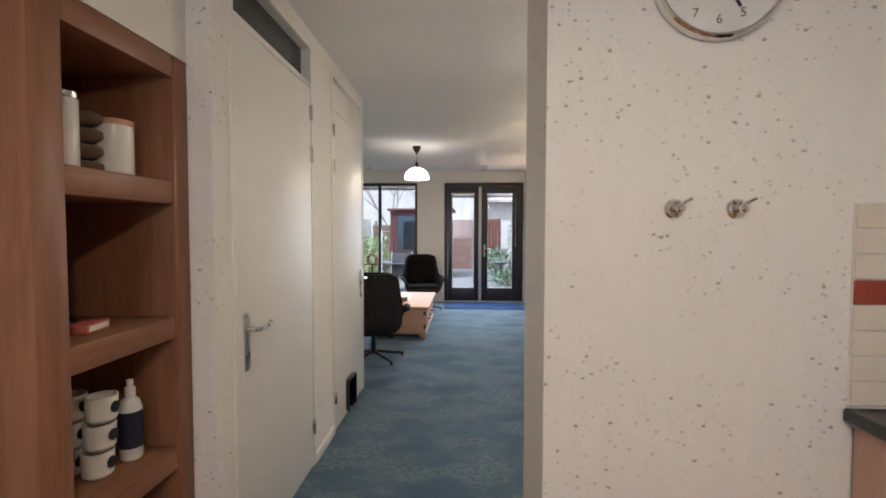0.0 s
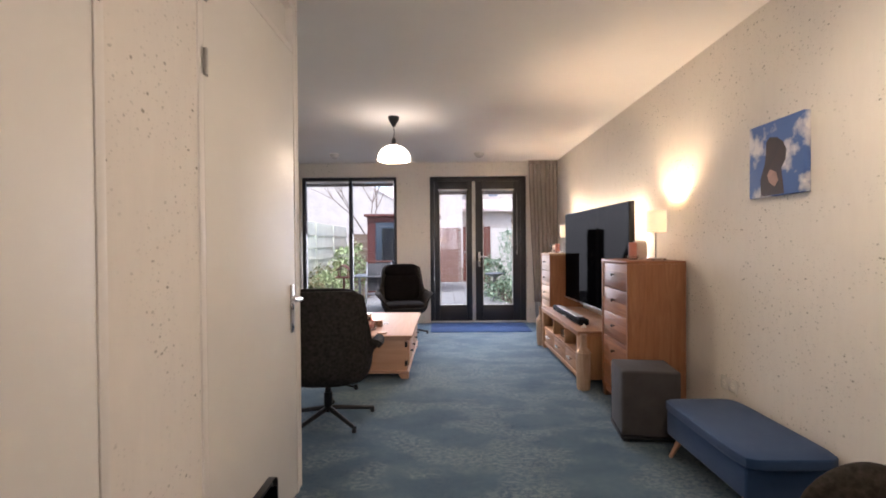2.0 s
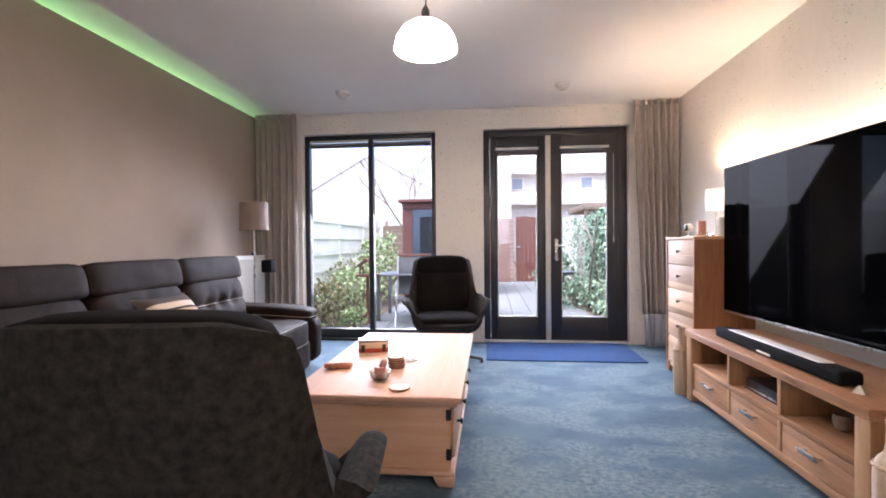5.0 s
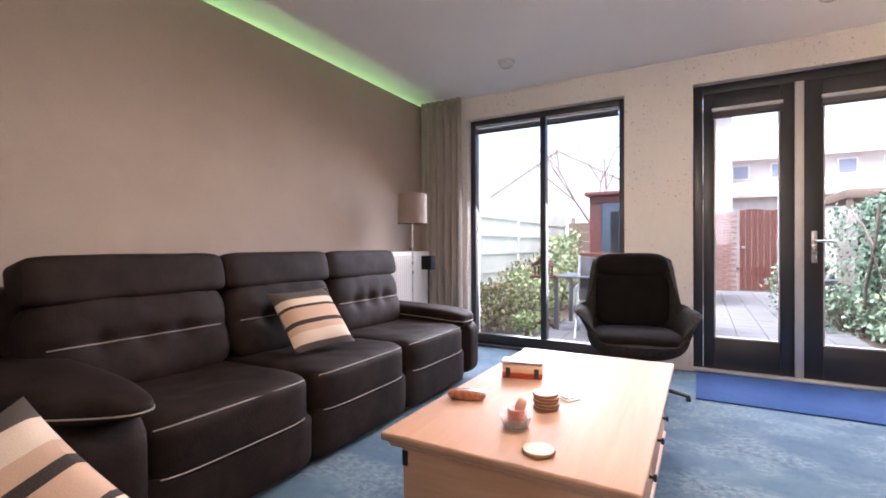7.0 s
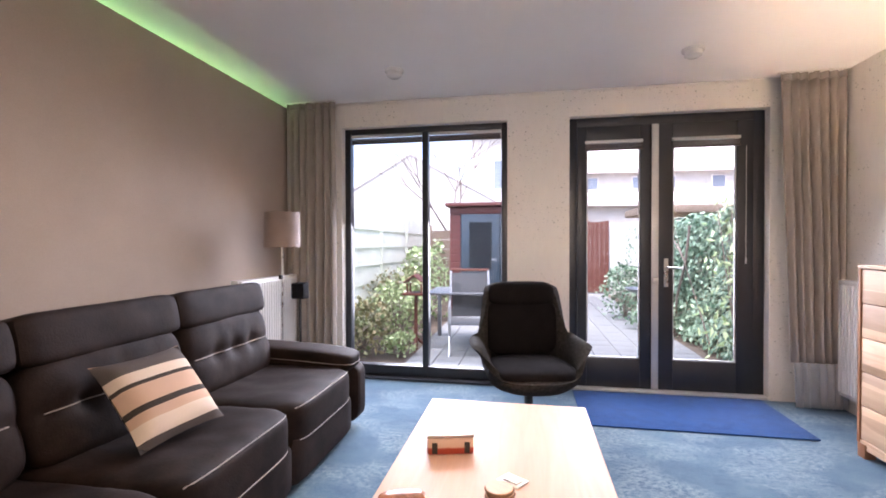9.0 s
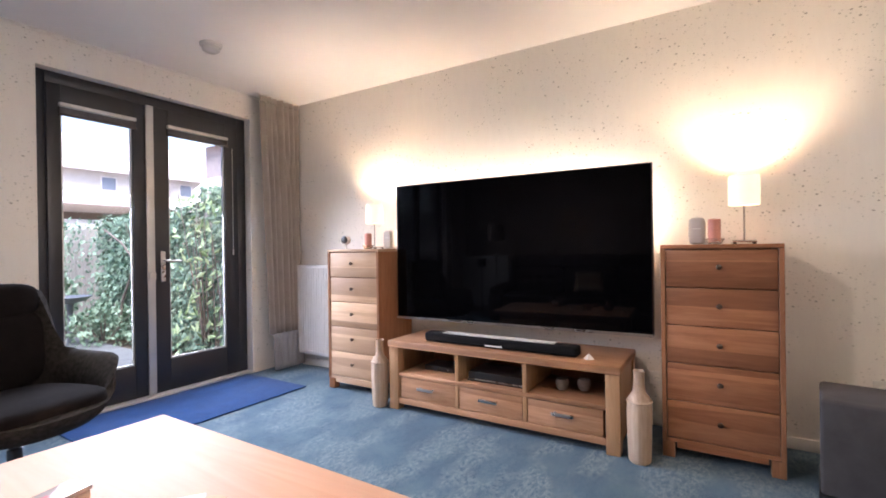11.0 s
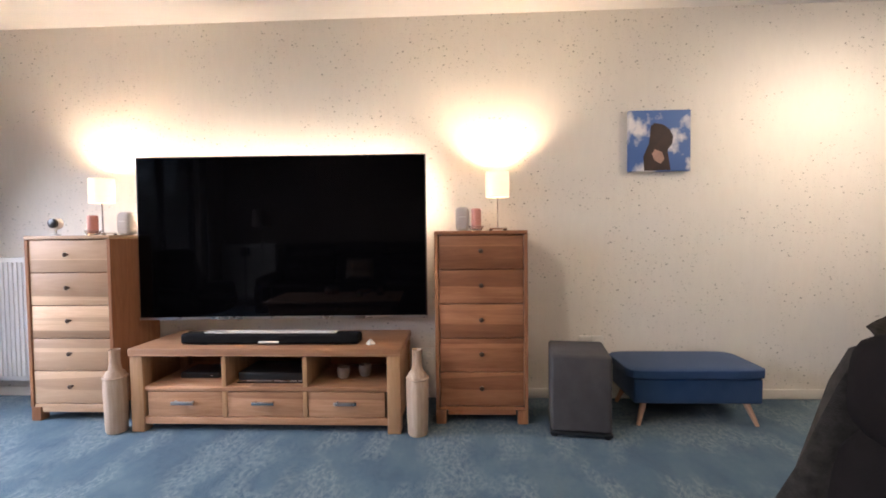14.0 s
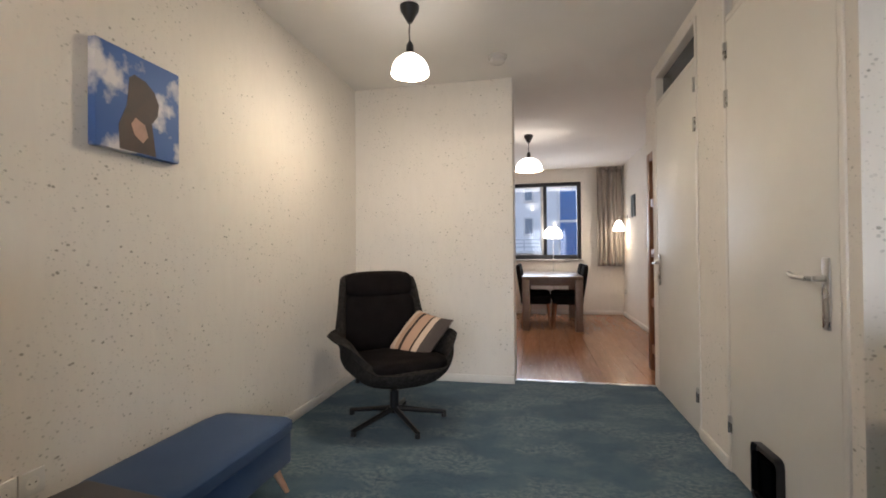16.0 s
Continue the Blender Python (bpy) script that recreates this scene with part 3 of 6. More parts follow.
def striped():
    """Cushion cover woven in tan, cream, grey and black stripes."""
    n = Nodes("striped_cushion")
    sep = n.node("ShaderNodeSeparateXYZ")
    n.put(sep, 0, n.coord.outputs["Object"])
    f = n.math("ADD", n.math("MULTIPLY", sep.outputs[0], 1 / 0.46), 0.5)
    tan, cream, grey, black = (0.50, 0.33, 0.235), (0.62, 0.50, 0.40), (0.055, 0.047, 0.045), (0.012, 0.010, 0.010)
    col = n.ramp(f, (0.0, grey), (0.13, cream), (0.27, tan), (0.36, black), (0.42, tan), (0.60, black), (0.64, cream), (0.74, grey), (0.93, tan))
    n.tree.nodes[-1].color_ramp.interpolation = "CONSTANT"
    weave = n.noise(300, 2)
    col = n.mix(n.math("MULTIPLY", weave, 0.3), col, (0.2, 0.15, 0.12))
    n.bump(weave, 0.4, 0.002)
    return n.done(col, 0.92, 0, 0.2)


STRIPE = striped()

swivel_chair(pose(-0.735, 8.15, 0, 0, 0, 192), "dark grey swivel lounge chair beside the garden window")
swivel_chair(pose(-0.995, 4.968, 0, 0, 0, 7), "dark grey swivel lounge chair at the coffee table")
swivel_chair(pose(0.975, 2.735, 0, 0, 0, 40), "dark grey swivel lounge chair in the corner holding a cushion")


def stitch(pts, parent, r=0.0029):
    bm = bmesh.new()
    path_rod(bm, pts, r, 5)
    return part("stitching", bm, STITCH, parent)


def hull(place, size, k, p):
    s = sum(abs(c) ** k for c in p) ** (1 / k)
    return Vector(place) + Vector(tuple(p[i] / s * size[i] / 2 for i in range(3)))


def sofa():
    s = thing("sofa", pose(-2.375, 6.555, 0), "dark brown three-seat recliner sofa with pale stitching", "sofa")
    y0, y1 = -1.40, 1.41
    part("base", boxed(-0.42, 0.44, y0 + 0.16, y1 - 0.16, 0.04, 0.26, 0.03, 3), LEATHER, s)
    part("back_frame", boxed(-0.50, -0.28, y0 + 0.10, y1 - 0.08, 0.04, 0.88, 0.05, 4), LEATHER, s)
    for i in range(4):
        part("foot", turned(bmesh.new(), [(0.025, 0), (0.03, 0.045)], ((-0.38, 0.38)[i % 2], (y0 + 0.25, y1 - 0.25)[i // 2], 0), 12), BLACKPLASTIC, s)
    cuts = (-1.075, -0.32, 0.455, 1.235)
    for a, b in zip(cuts, cuts[1:]):
        w, mid = b - a, (a + b) / 2

        def sag(q):
            fold = 0.008 * noise.noise((q.x * 5, q.y * 7, 3.0 + mid)) + 0.004 * noise.noise((q.x * 16, q.y * 13, mid))
            return Vector((q.x, q.y, q.z - 0.015 * math.exp(-((q.y / 0.2) ** 2) - ((q.x) / 0.2) ** 2) + (fold if q.z > 0 else 0)))

        place, size, k = (0.10, mid, 0.335), (0.80, w + 0.01, 0.245), 7
        seat = part("seat_cushion", puffy(bmesh.new(), place, size, k, 24, None, sag), LEATHER, s)
        for zz in (0.80, -0.62):
            pts = [hull(place, size, k, (0.97, t, zz)) + Vector((0.002, 0, 0)) for t in np.linspace(-0.93, 0.93, 14)]
            stitch(pts, seat)
        fplace, fsize = (0.405, mid, 0.155), (0.17, w, 0.25)
        part("footrest_panel", puffy(bmesh.new(), fplace, fsize, 9, 10), LEATHER, s)

        def tuft(q):
            d = 0
            for ty in (-0.17, 0.0, 0.17):
                d += 0.030 * math.exp(-((q.y - ty) / 0.045) ** 2 - ((q.z + 0.0) / 0.055) ** 2)
            d += 0.012 * math.exp(-(q.z / 0.03) ** 2)
            d += 0.007 * noise.noise((q.y * 8, q.z * 6, 11 + mid)) + 0.004 * noise.noise((q.y * 21, q.z * 11, mid))
            return Vector((q.x - (d if q.x > 0 else 0), q.y, q.z))

        lean = Matrix.Rotation(radians(-13), 3, "Y")
        w, mid = (0.84, -0.745) if a < -1 else (w, mid)
        place, size, k = Vector((-0.215, mid, 0.62)), (0.25, w + 0.005, 0.44), 5
        back = part("back_cushion", puffy(bmesh.new(), place, size, k, 22, lean, tuft), LEATHER, s)
        pts = []
        for t in np.linspace(-0.97, 0.97, 44):
            q = tuft(hull((0, 0, 0), size, k, (1, t, 0.0)))
            pts.append(place + lean @ (q + Vector((0.003, 0, 0))))
        stitch(pts, back)
        place, size, k = Vector((-0.255, mid, 0.893)), (0.20, w + 0.004, 0.205), 9

        def plump(q):
            return Vector((q.x + (0.012 * math.cos(q.z * 14) + 0.005 * noise.noise((q.y * 6, q.z * 9, mid))) * (1 if q.x > 0 else 0), q.y, q.z + 0.004 * noise.noise((q.y * 5, 2, mid))))

        part("headrest", puffy(bmesh.new(), place, size, k, 16, lean, plump), LEATHER, s)
    for side, yy, w in ((-1, -1.20, 0.27), (1, 1.325, 0.18)):
        part("armrest", puffy(bmesh.new(), (0.06, yy + 0.03, 0.25 if side > 0 else 0.275), (0.90, w, 0.42 if side > 0 else 0.47), 7, 12), LEATHER, s)

        def droop(q):
            f = max(0, q.x / 0.45)
            if side < 0:
                return Vector((q.x, q.y * (1 - 0.5 * f ** 2) + 0.085 * f ** 2, q.z * (1 - 0.3 * f ** 2)))
            return Vector((q.x, q.y, q.z - 0.012 * f ** 2))

        if side > 0:
            place, size, k = Vector((0.03, yy - 0.01, 0.495)), (0.90, w + 0.08, 0.135), 5.0
        else:
            place, size, k = Vector((0.09, yy, 0.555)), (0.94, 0.36, 0.125), 3.4
        rot = Matrix.Rotation(radians(2), 3, "Y")
        pad = part("armrest_pad", puffy(bmesh.new(), place, size, k, 14, rot, droop), LEATHER, s)
        pts = [place + rot @ (droop(hull((0, 0, 0), size, k, (t, -1, -0.12))) - Vector((0, 0.003, 0))) for t in np.linspace(-0.9, 0.97, 22)]
        pts += [place + rot @ (droop(hull((0, 0, 0), size, k, (1, t, -0.12))) + Vector((0.003, 0, 0))) for t in np.linspace(-0.9, 0.9, 8)]
        stitch(pts, pad)
    return s


sofa()


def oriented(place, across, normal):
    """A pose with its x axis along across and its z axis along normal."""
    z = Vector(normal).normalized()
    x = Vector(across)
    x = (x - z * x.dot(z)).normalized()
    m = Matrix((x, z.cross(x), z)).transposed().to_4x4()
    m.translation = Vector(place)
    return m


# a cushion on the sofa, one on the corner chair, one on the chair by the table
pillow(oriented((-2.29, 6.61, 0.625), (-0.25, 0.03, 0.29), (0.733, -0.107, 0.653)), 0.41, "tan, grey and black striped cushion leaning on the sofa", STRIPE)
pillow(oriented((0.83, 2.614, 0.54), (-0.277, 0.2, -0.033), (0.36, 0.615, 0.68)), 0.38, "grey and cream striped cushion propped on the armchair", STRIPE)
pillow(look((-1.35, 4.95, 0.505), (-0.65, 4.80, 1.135)) @ pose(0, 0, 0, 0, 0, 240), 0.45, "tan and black striped cushion leaning in the armchair", STRIPE)


def coffee_table():
    t = thing("coffee_table", pose(-0.855, 6.63, 0), "low beech coffee table with drawers", "coffee table")
    hx, hy = 0.405, 0.725
    top = part("tabletop", boxed(-hx, hx, -hy, hy, 0.392, 0.42, 0.008, 3), BEECH, t)
    part("top_moulding", boxed(-hx + 0.02, hx - 0.02, -hy + 0.02, hy - 0.02, 0.370, 0.3915, 0.008, 2), BEECH, t)
    part("body", boxed(-hx + 0.055, hx - 0.055, -hy + 0.055, hy - 0.055, 0.075, 0.3695, 0.006), BEECH_B, t)
    part("plinth", boxed(-hx + 0.035, hx - 0.035, -hy + 0.035, hy - 0.035, 0.05, 0.0745, 0.008), BEECH, t)
    for sx in (-1, 1):
        for sy in (-1, 1):
            bm = boxed(0, 0.10, 0, 0.10, 0, 0.0495, 0.008)
            for v in bm.verts:
                v.co = Vector((sx * (hx - 0.04 - v.co.x * (0.7 + 6 * v.co.z)), sy * (hy - 0.04 - v.co.y * (0.7 + 6 * v.co.z)), v.co.z))
            part("bracket_foot", bm, BEECH, t)
    x = hx - 0.054
    for i in range(2):
        a = -hy + 0.09 + i * 0.625
        d = part("drawer", boxed(x, x + 0.016, a, a + 0.60, 0.115, 0.335, 0.005), BEECH_B, t)
        for f in (0.16, 0.44):
            bm = bmesh.new()
            turned(bm, [(0.006, 0.0), (0.006, 0.014), (0.014, 0.02), (0.013, 0.028), (0.002, 0.031)], (x + 0.0165, a + f, 0.225), 12, "x")
            part("knob", bm, BLACKMETAL, d, "dark iron knob")
    for sx in (-1, 1):
        for z in (0.12, 0.30):
            bm = bmesh.new()
            box(bm, sx * (hx - 0.055) - 0.004, sx * (hx - 0.055) + 0.004, -hy + 0.06, -hy + 0.095, z, z + 0.05, 0.002)
            box(bm, min(sx * (hx - 0.055), sx * (hx - 0.075)), max(sx * (hx - 0.055), sx * (hx - 0.075)), -hy + 0.051, -hy + 0.0545, z, z + 0.05)
            part("corner_fitting", bm, BLACKMETAL, t, "dark iron corner fitting")
    return t


BEECH_B = wood("beech_panel", (0.61, 0.365, 0.235), (0.50, 0.28, 0.165), "x", 0.8, 0.36)
coffee_table()


def chest(y0, y1, mat, mat_v, label):
    """A tall chest of five drawers against the television wall, front at x = 1.19."""
    m = (y0 + y1) / 2
    c = thing("chest_of_drawers", pose(1.19, m, 0), label, "chest of drawers", "tall drawer chests")
    h = (y1 - y0) / 2
    D, H = 0.43, 1.137
    part("side_panel", boxed(0.0, D, -h, -h + 0.022, 0.085, H - 0.022, 0.002, 1), mat_v, c)
    part("side_panel", boxed(0.0, D, h - 0.022, h, 0.085, H - 0.022, 0.002, 1), mat_v, c)
    part("top_panel", boxed(-0.003, D, -h, h, H - 0.0215, H, 0.003), mat, c)
    part("bottom_panel", boxed(0.004, D, -h + 0.0225, h - 0.0225, 0.085, 0.105, 0.002, 1), mat, c)
    part("back_panel", boxed(D - 0.012, D - 0.002, -h + 0.0225, h - 0.0225, 0.106, H - 0.022), mat_v, c)
    part("bottom_rail", boxed(0.006, 0.028, -h + 0.07, h - 0.07, 0.055, 0.0845, 0.003), mat, c)
    for a in (-h, h - 0.06):
        for b in (0.004, D - 0.065):
            part("leg", boxed(b, b + 0.06, a, a + 0.06, 0, 0.0845, 0.004), mat_v, c)
    z0, z1 = 0.108, H - 0.025
    step = (z1 - z0) / 5
    for i in range(5):
        d = part("drawer", boxed(0.006, 0.026, -h + 0.025, h - 0.025, z0 + i * step + 0.0025, z0 + (i + 1) * step - 0.0025, 0.003), mat, c)
        bm = bmesh.new()
        turned(bm, [(0.006, 0.0), (0.006, -0.014), (0.013, -0.018), (0.014, -0.024), (0.008, -0.03), (0.001, -0.031)], (0.0055, 0, z0 + (i + 0.5) * step + 0.01), 14, "x")
        part("knob", bm, IRON, d, "dark turned knob")
    return c


IRON = plain("dark_bronze", (0.10, 0.065, 0.045), 0.35, 0.7, 0.2)
chest(4.985, 5.525, ACACIA, ACACIA_V, "tall acacia chest with five knobbed drawers beside the television")
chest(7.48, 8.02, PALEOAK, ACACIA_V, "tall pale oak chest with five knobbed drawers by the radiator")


def tv_unit():
    u = thing("tv_unit", pose(1.05, 6.495, 0), "oak television cabinet with three niches and three drawers", "tv cabinet")
    h, D, H = 0.785, 0.50, 0.486
    part("top_board", boxed(-0.01, D, -h, h, H - 0.045, H, 0.006), OAK, u)
    for a in (-h + 0.005, h - 0.08):
        for b in (0.0, D - 0.08):
            part("leg", boxed(b, b + 0.075, a, a + 0.075, 0, H - 0.0455, 0.004), OAK_V, u)
    for a in (-h + 0.012, h - 0.034):
        part("side_panel", boxed(0.0755, D - 0.0805, a, a + 0.022, 0.05, H - 0.046), OAK_V, u)
    part("back_panel", boxed(D - 0.02, D - 0.005, -h + 0.08, h - 0.08, 0.05, H - 0.046), ACACIA, u)
    w0, w1 = -h + 0.0805, h - 0.0805
    part("shelf", boxed(0.012, D - 0.021, w0, w1, 0.235, 0.262, 0.003), OAK, u)
    part("bottom_rail", boxed(0.008, 0.04, w0, w1, 0.045, 0.085, 0.003), OAK, u)
    part("bottom_board", boxed(0.041, D - 0.021, w0, w1, 0.06, 0.08), OAK, u)
    third = (w1 - w0) / 3
    for i in (1, 2):
        part("divider", boxed(0.010, D - 0.021, w0 + i * third - 0.013, w0 + i * third + 0.013, 0.0855, 0.2345, 0.002), OAK_V, u)
        part("divider", boxed(0.010, D - 0.021, w0 + i * third - 0.013, w0 + i * third + 0.013, 0.2625, H - 0.046, 0.002), OAK_V, u)
    for i in range(3):
        a, b = w0 + i * third + 0.016, w0 + (i + 1) * third - 0.016
        d = part("drawer", boxed(0.014, 0.034, a, b, 0.089, 0.231, 0.003), OAK, u)
        m = (a + b) / 2
        bm = bmesh.new()
        box(bm, -0.022, -0.012, m - 0.065, m + 0.065, 0.165, 0.185, 0.004)
        for s in (-0.05, 0.05):
            rod(bm, (-0.014, m + s, 0.175), (0.0135, m + s, 0.175), 0.006)
        part("handle", bm, STEEL, d, "grey metal bar handle")
    return u


tv_unit()


def television():
    t = thing("television", pose(1.415, 6.52, 0, 0, 0, 2), "large flat black television, switched off, above the cabinet", "television")
    h, z0, z1 = 0.93, 0.585, 1.633
    part("casing", boxed(0.004, 0.05, -h, h, z0, z1, 0.004), BLACKPLASTIC, t)
    part("screen", boxed(0.0, 0.0035, -h + 0.008, h - 0.008, z0 + 0.018, z1 - 0.008), SCREEN, t, "dark glossy screen")
    part("bottom_trim", boxed(-0.002, 0.0036, -h, h, z0, z0 + 0.016, 0.001, 1), STEEL, t, "silver trim under the screen")
    part("wall_bracket", boxed(0.051, EAST - 1.43, -0.25, 0.25, 0.85, 1.3, 0.004), BLACKMETAL, t)
    bm = boxed(0.051, 0.056, -h + 0.08, h - 0.08, z1 - 0.10, z1 - 0.09)
    part("light_strip", bm, LEDWARM, t, "glowing light strip behind the screen")
    for a in (-h + 0.08, h - 0.09):
        part("light_strip", boxed(0.051, 0.056, a, a + 0.01, z0 + 0.55, z1 - 0.11), LEDWARM, t)
    return t


LEDWARM = glowing("warm_led", (1.0, 0.82, 0.56), 25.0)
television()


def curtain(name, x0, x1, y, z0, z1, folds, label, hem=0.0, draw=0.0):
    """A gathered curtain: pleats that open out downwards, a heading tape and a hem."""
    c = thing(name, pose(0, 0, 0), label, "curtain", "curtains")

    def sheet(za, zb, n, mat, nm, off=0.0, deep=1.0):
        bm = bmesh.new()
        cols = folds * 12
        rows = []
        for j in range(n + 1):
            z = za + (zb - za) * j / n
            f = (z - z0) / (z1 - z0)
            row = []
            for i in range(cols + 1):
                u = i / cols
                amp = deep * 0.040 * (1.1 - 0.55 * f) * (1 + 0.75 * noise.noise((u * 5, 0.3 * z, 7.7)))
                ph = 2 * math.pi * folds * u + 1.5 * noise.noise((u * 3.3, z * 0.55, 1.3))
                left = x0 + draw * (1 - f) ** 1.3
                sx = left + (x1 - left) * (u + 0.02 * noise.noise((u * 3, z * 0.5, 4)))
                row.append(bm.verts.new((sx, y + off + amp * math.sin(ph) + 0.012 * noise.noise((u * 9, z, 2)), z)))
            rows.append(row)
        for a, b in zip(rows, rows[1:]):
            for i in range(cols):
                bm.faces.new((a[i], a[i + 1], b[i + 1], b[i]))
        ob = part(nm, bm, mat, c)
        s = ob.modifiers.new("thick", "SOLIDIFY")
        s.thickness = 0.004
        return ob

    sheet(z0 + hem, z1 - 0.05, 24, CURTAIN, "drape")
    if hem:
        sheet(z0, z0 + hem + 0.01, 6, HEMBAND, "hem_cover", -0.042, 0.25)
    sheet(z1 - 0.05, z1, 3, CURTAIN, "heading", -0.003, 0.75)
    part("rail", boxed(x0 - 0.01, x1 + 0.005, y - 0.012, y + 0.012, z1 + 0.001, z1 + 0.012), TRIM, c)
    return c


HEMBAND = cloth("pale_hem_cover", (0.30, 0.31, 0.32), (0.36, 0.37, 0.38), 380, 0.6, 0.2, 0.1, 6.0, 0.3)
curtain("curtain", 1.17, 1.625, 8.84, 0.015, 2.565, 7, "grey gathered curtain with a pale cover round its foot", 0.33, 0.10)
curtain("curtain", -2.945, -2.475, 8.86, 0.015, 2.565, 6, "grey gathered curtain beside the garden window")


def radiator(m, length, z0, z1, label):
    """A ribbed panel radiator on a wall; it faces +x."""
    r = thing("radiator", m, label, "radiator", "panel radiators")
    panel = part("panel", boxed(0.03, 0.055, -length / 2, length / 2, z0, z1, 0.006, 2), RADWHITE, r)
    n = int(length / 0.035)
    for i in range(n):
        a = -length / 2 + 0.02 + i * (length - 0.04) / n
        part("rib", boxed(0.0552, 0.064, a, a + 0.02, z0 + 0.03, z1 - 0.03, 0.004, 1), RADWHITE, panel)
    bm = bmesh.new()
    n = int(length / 0.02)
    for i in range(n):
        a = -length / 2 + 0.01 + i * (length - 0.02) / n
        box(bm, 0.0, 0.029, a, a + 0.006, z1 - 0.006, z1 + 0.002)
    part("top_grille", bm, RADWHITE, r)
    for s in (-1, 1):
        part("side_cover", boxed(-0.03, 0.029, s * length / 2 - 0.004, s * length / 2 + 0.004, z0, z1 + 0.003, 0.002, 1), RADWHITE, r)
    part("pipe", rod(bmesh.new(), (0.02, length / 2 - 0.05, z0), (0.02, length / 2 - 0.05, 0.0), 0.008), RADWHITE, r)
    return r


RADWHITE = plain("radiator_enamel", (0.74, 0.73, 0.71), 0.35, 0, 0.04)
radiator(pose(EAST - 0.032, 8.42, 0, 0, 0, 180), 0.78, 0.13, 0.99, "white ribbed radiator beside the curtain")
radiator(pose(-2.91, 8.43, 0), 0.84, 0.13, 0.985, "white ribbed radiator behind the sofa end")

single("door_mat", boxed(-0.36, 1.10, 8.19, 8.96, 0.001, 0.011, 0.004), MAT_BLUE, "bright blue rectangular door mat on the carpet", "door mat")


def pendant(x, y, label, f=1.0, power=6.5):
    p = thing("pendant_lamp", pose(x, y, 0), label, "pendant lamp", "pendant lamps")
    part("ceiling_cup", turned(bmesh.new(), [(0.002, 2.475), (0.014, 2.48), (0.055, 2.55), (0.058, TOP)]), BLACKPLASTIC, p)
    part("cord", path_rod(bmesh.new(), [(0, 0, 2.48), (0.004, 0.002, 2.42), (0, 0, 2.35)], 0.004), BLACKPLASTIC, p)
    part("lamp_holder", turned(bmesh.new(), [(0.008, 2.37), (0.022, 2.345), (0.024, 2.30), (0.045, 2.288), (0.002, 2.286)]), BLACKPLASTIC, p)
    prof = [(0.045, 2.285)] + [(r * f, 2.285 - d * (f ** 0.7)) for r, d in ((0.085, 0.013), (0.13, 0.045), (0.158, 0.09), (0.168, 0.135), (0.170, 0.15))]
    ins = [(r - 0.005, h - 0.002) for r, h in prof[::-1]]
    bm = turned(bmesh.new(), prof + ins, steps=32)
    part("shade", bm, OPAL, p, "white ribbed glass shade, lit")
    part("bulb", turned(bmesh.new(), [(0.002, 2.215), (0.022, 2.22), (0.027, 2.24), (0.02, 2.26), (0.013, 2.275), (0.013, 2.285)], steps=14), BULB, p)
    lamp("POINT", "pendant_light", (x, y, 2.145 + 0.035 * (1 - f)), power, (1.0, 0.83, 0.60), 0.05)
    return p


BULB = glowing("bulb", (1.0, 0.86, 0.65), 6.0)
pendant(-0.655, 6.35, "white glass pendant lamp, lit, over the coffee table", 1.0, 11.0)
pendant(0.77, 3.01, "white glass pendant lamp, lit, above the corner chair", 0.67, 8.5)
pendant(0.127, -0.23, "white glass pendant lamp, lit, in the dining kitchen")


def smoke_detector(x, y, label):
    s = thing("smoke_detector", pose(x, y, 0), label, "smoke detector", "smoke detectors")
    part("base", turned(bmesh.new(), [(0.072, TOP), (0.072, TOP - 0.014), (0.066, TOP - 0.018)]), CERAMIC, s)
    part("cover", turned(bmesh.new(), [(0.058, TOP - 0.0185), (0.056, TOP - 0.044), (0.036, TOP - 0.058), (0.001, TOP - 0.06)]), CERAMIC, s)


smoke_detector(-1.735, 8.26, "white round smoke detector on the ceiling by the window")
smoke_detector(0.36, 8.265, "white round smoke detector on the ceiling by the doors")
smoke_detector(0.315, 2.195, "white round smoke detector on the ceiling by the partition")


def subwoofer():
    s = thing("subwoofer", pose(1.19, 4.70, 0, 0, 0, -8), "grey cloth-covered subwoofer box standing on the carpet", "subwoofer")
    part("cover", boxed(-0.18, 0.18, -0.16, 0.16, 0.035, 0.455, 0.018, 4), GREYCLOTH, s)
    part("stand", boxed(-0.185, 0.185, -0.165, 0.165, 0.018, 0.034, 0.004), BLACKPLASTIC, s, "black base plate")
    for a in (-0.15, 0.15):
        for b in (-0.14, 0.14):
            part("foot", turned(bmesh.new(), [(0.02, 0), (0.022, 0.0175)], (a, b, 0), 12), BLACKPLASTIC, s)


subwoofer()


def bench():
    b = thing("storage_bench", pose(1.385, 4.02, 0), "blue upholstered storage bench with slanted wooden legs", "bench")
    part("body", boxed(-0.20, 0.20, -0.36, 0.36, 0.13, 0.275, 0.012, 3), BLUECLOTH, b)
    part("lid", puffy(bmesh.new(), (0, 0, 0.303), (0.435, 0.79, 0.062), 9, 12), BLUECLOTH, b)
    for sx in (-1, 1):
        for sy in (-1, 1):
            bm = bmesh.new()
            rod(bm, (sx * 0.15, sy * 0.29, 0.1295), (sx * 0.19, sy * 0.335, 0.0), 0.019, 0.011, 12)
            part("leg", bm, BEECH, b, "tapered wooden leg")


bench()


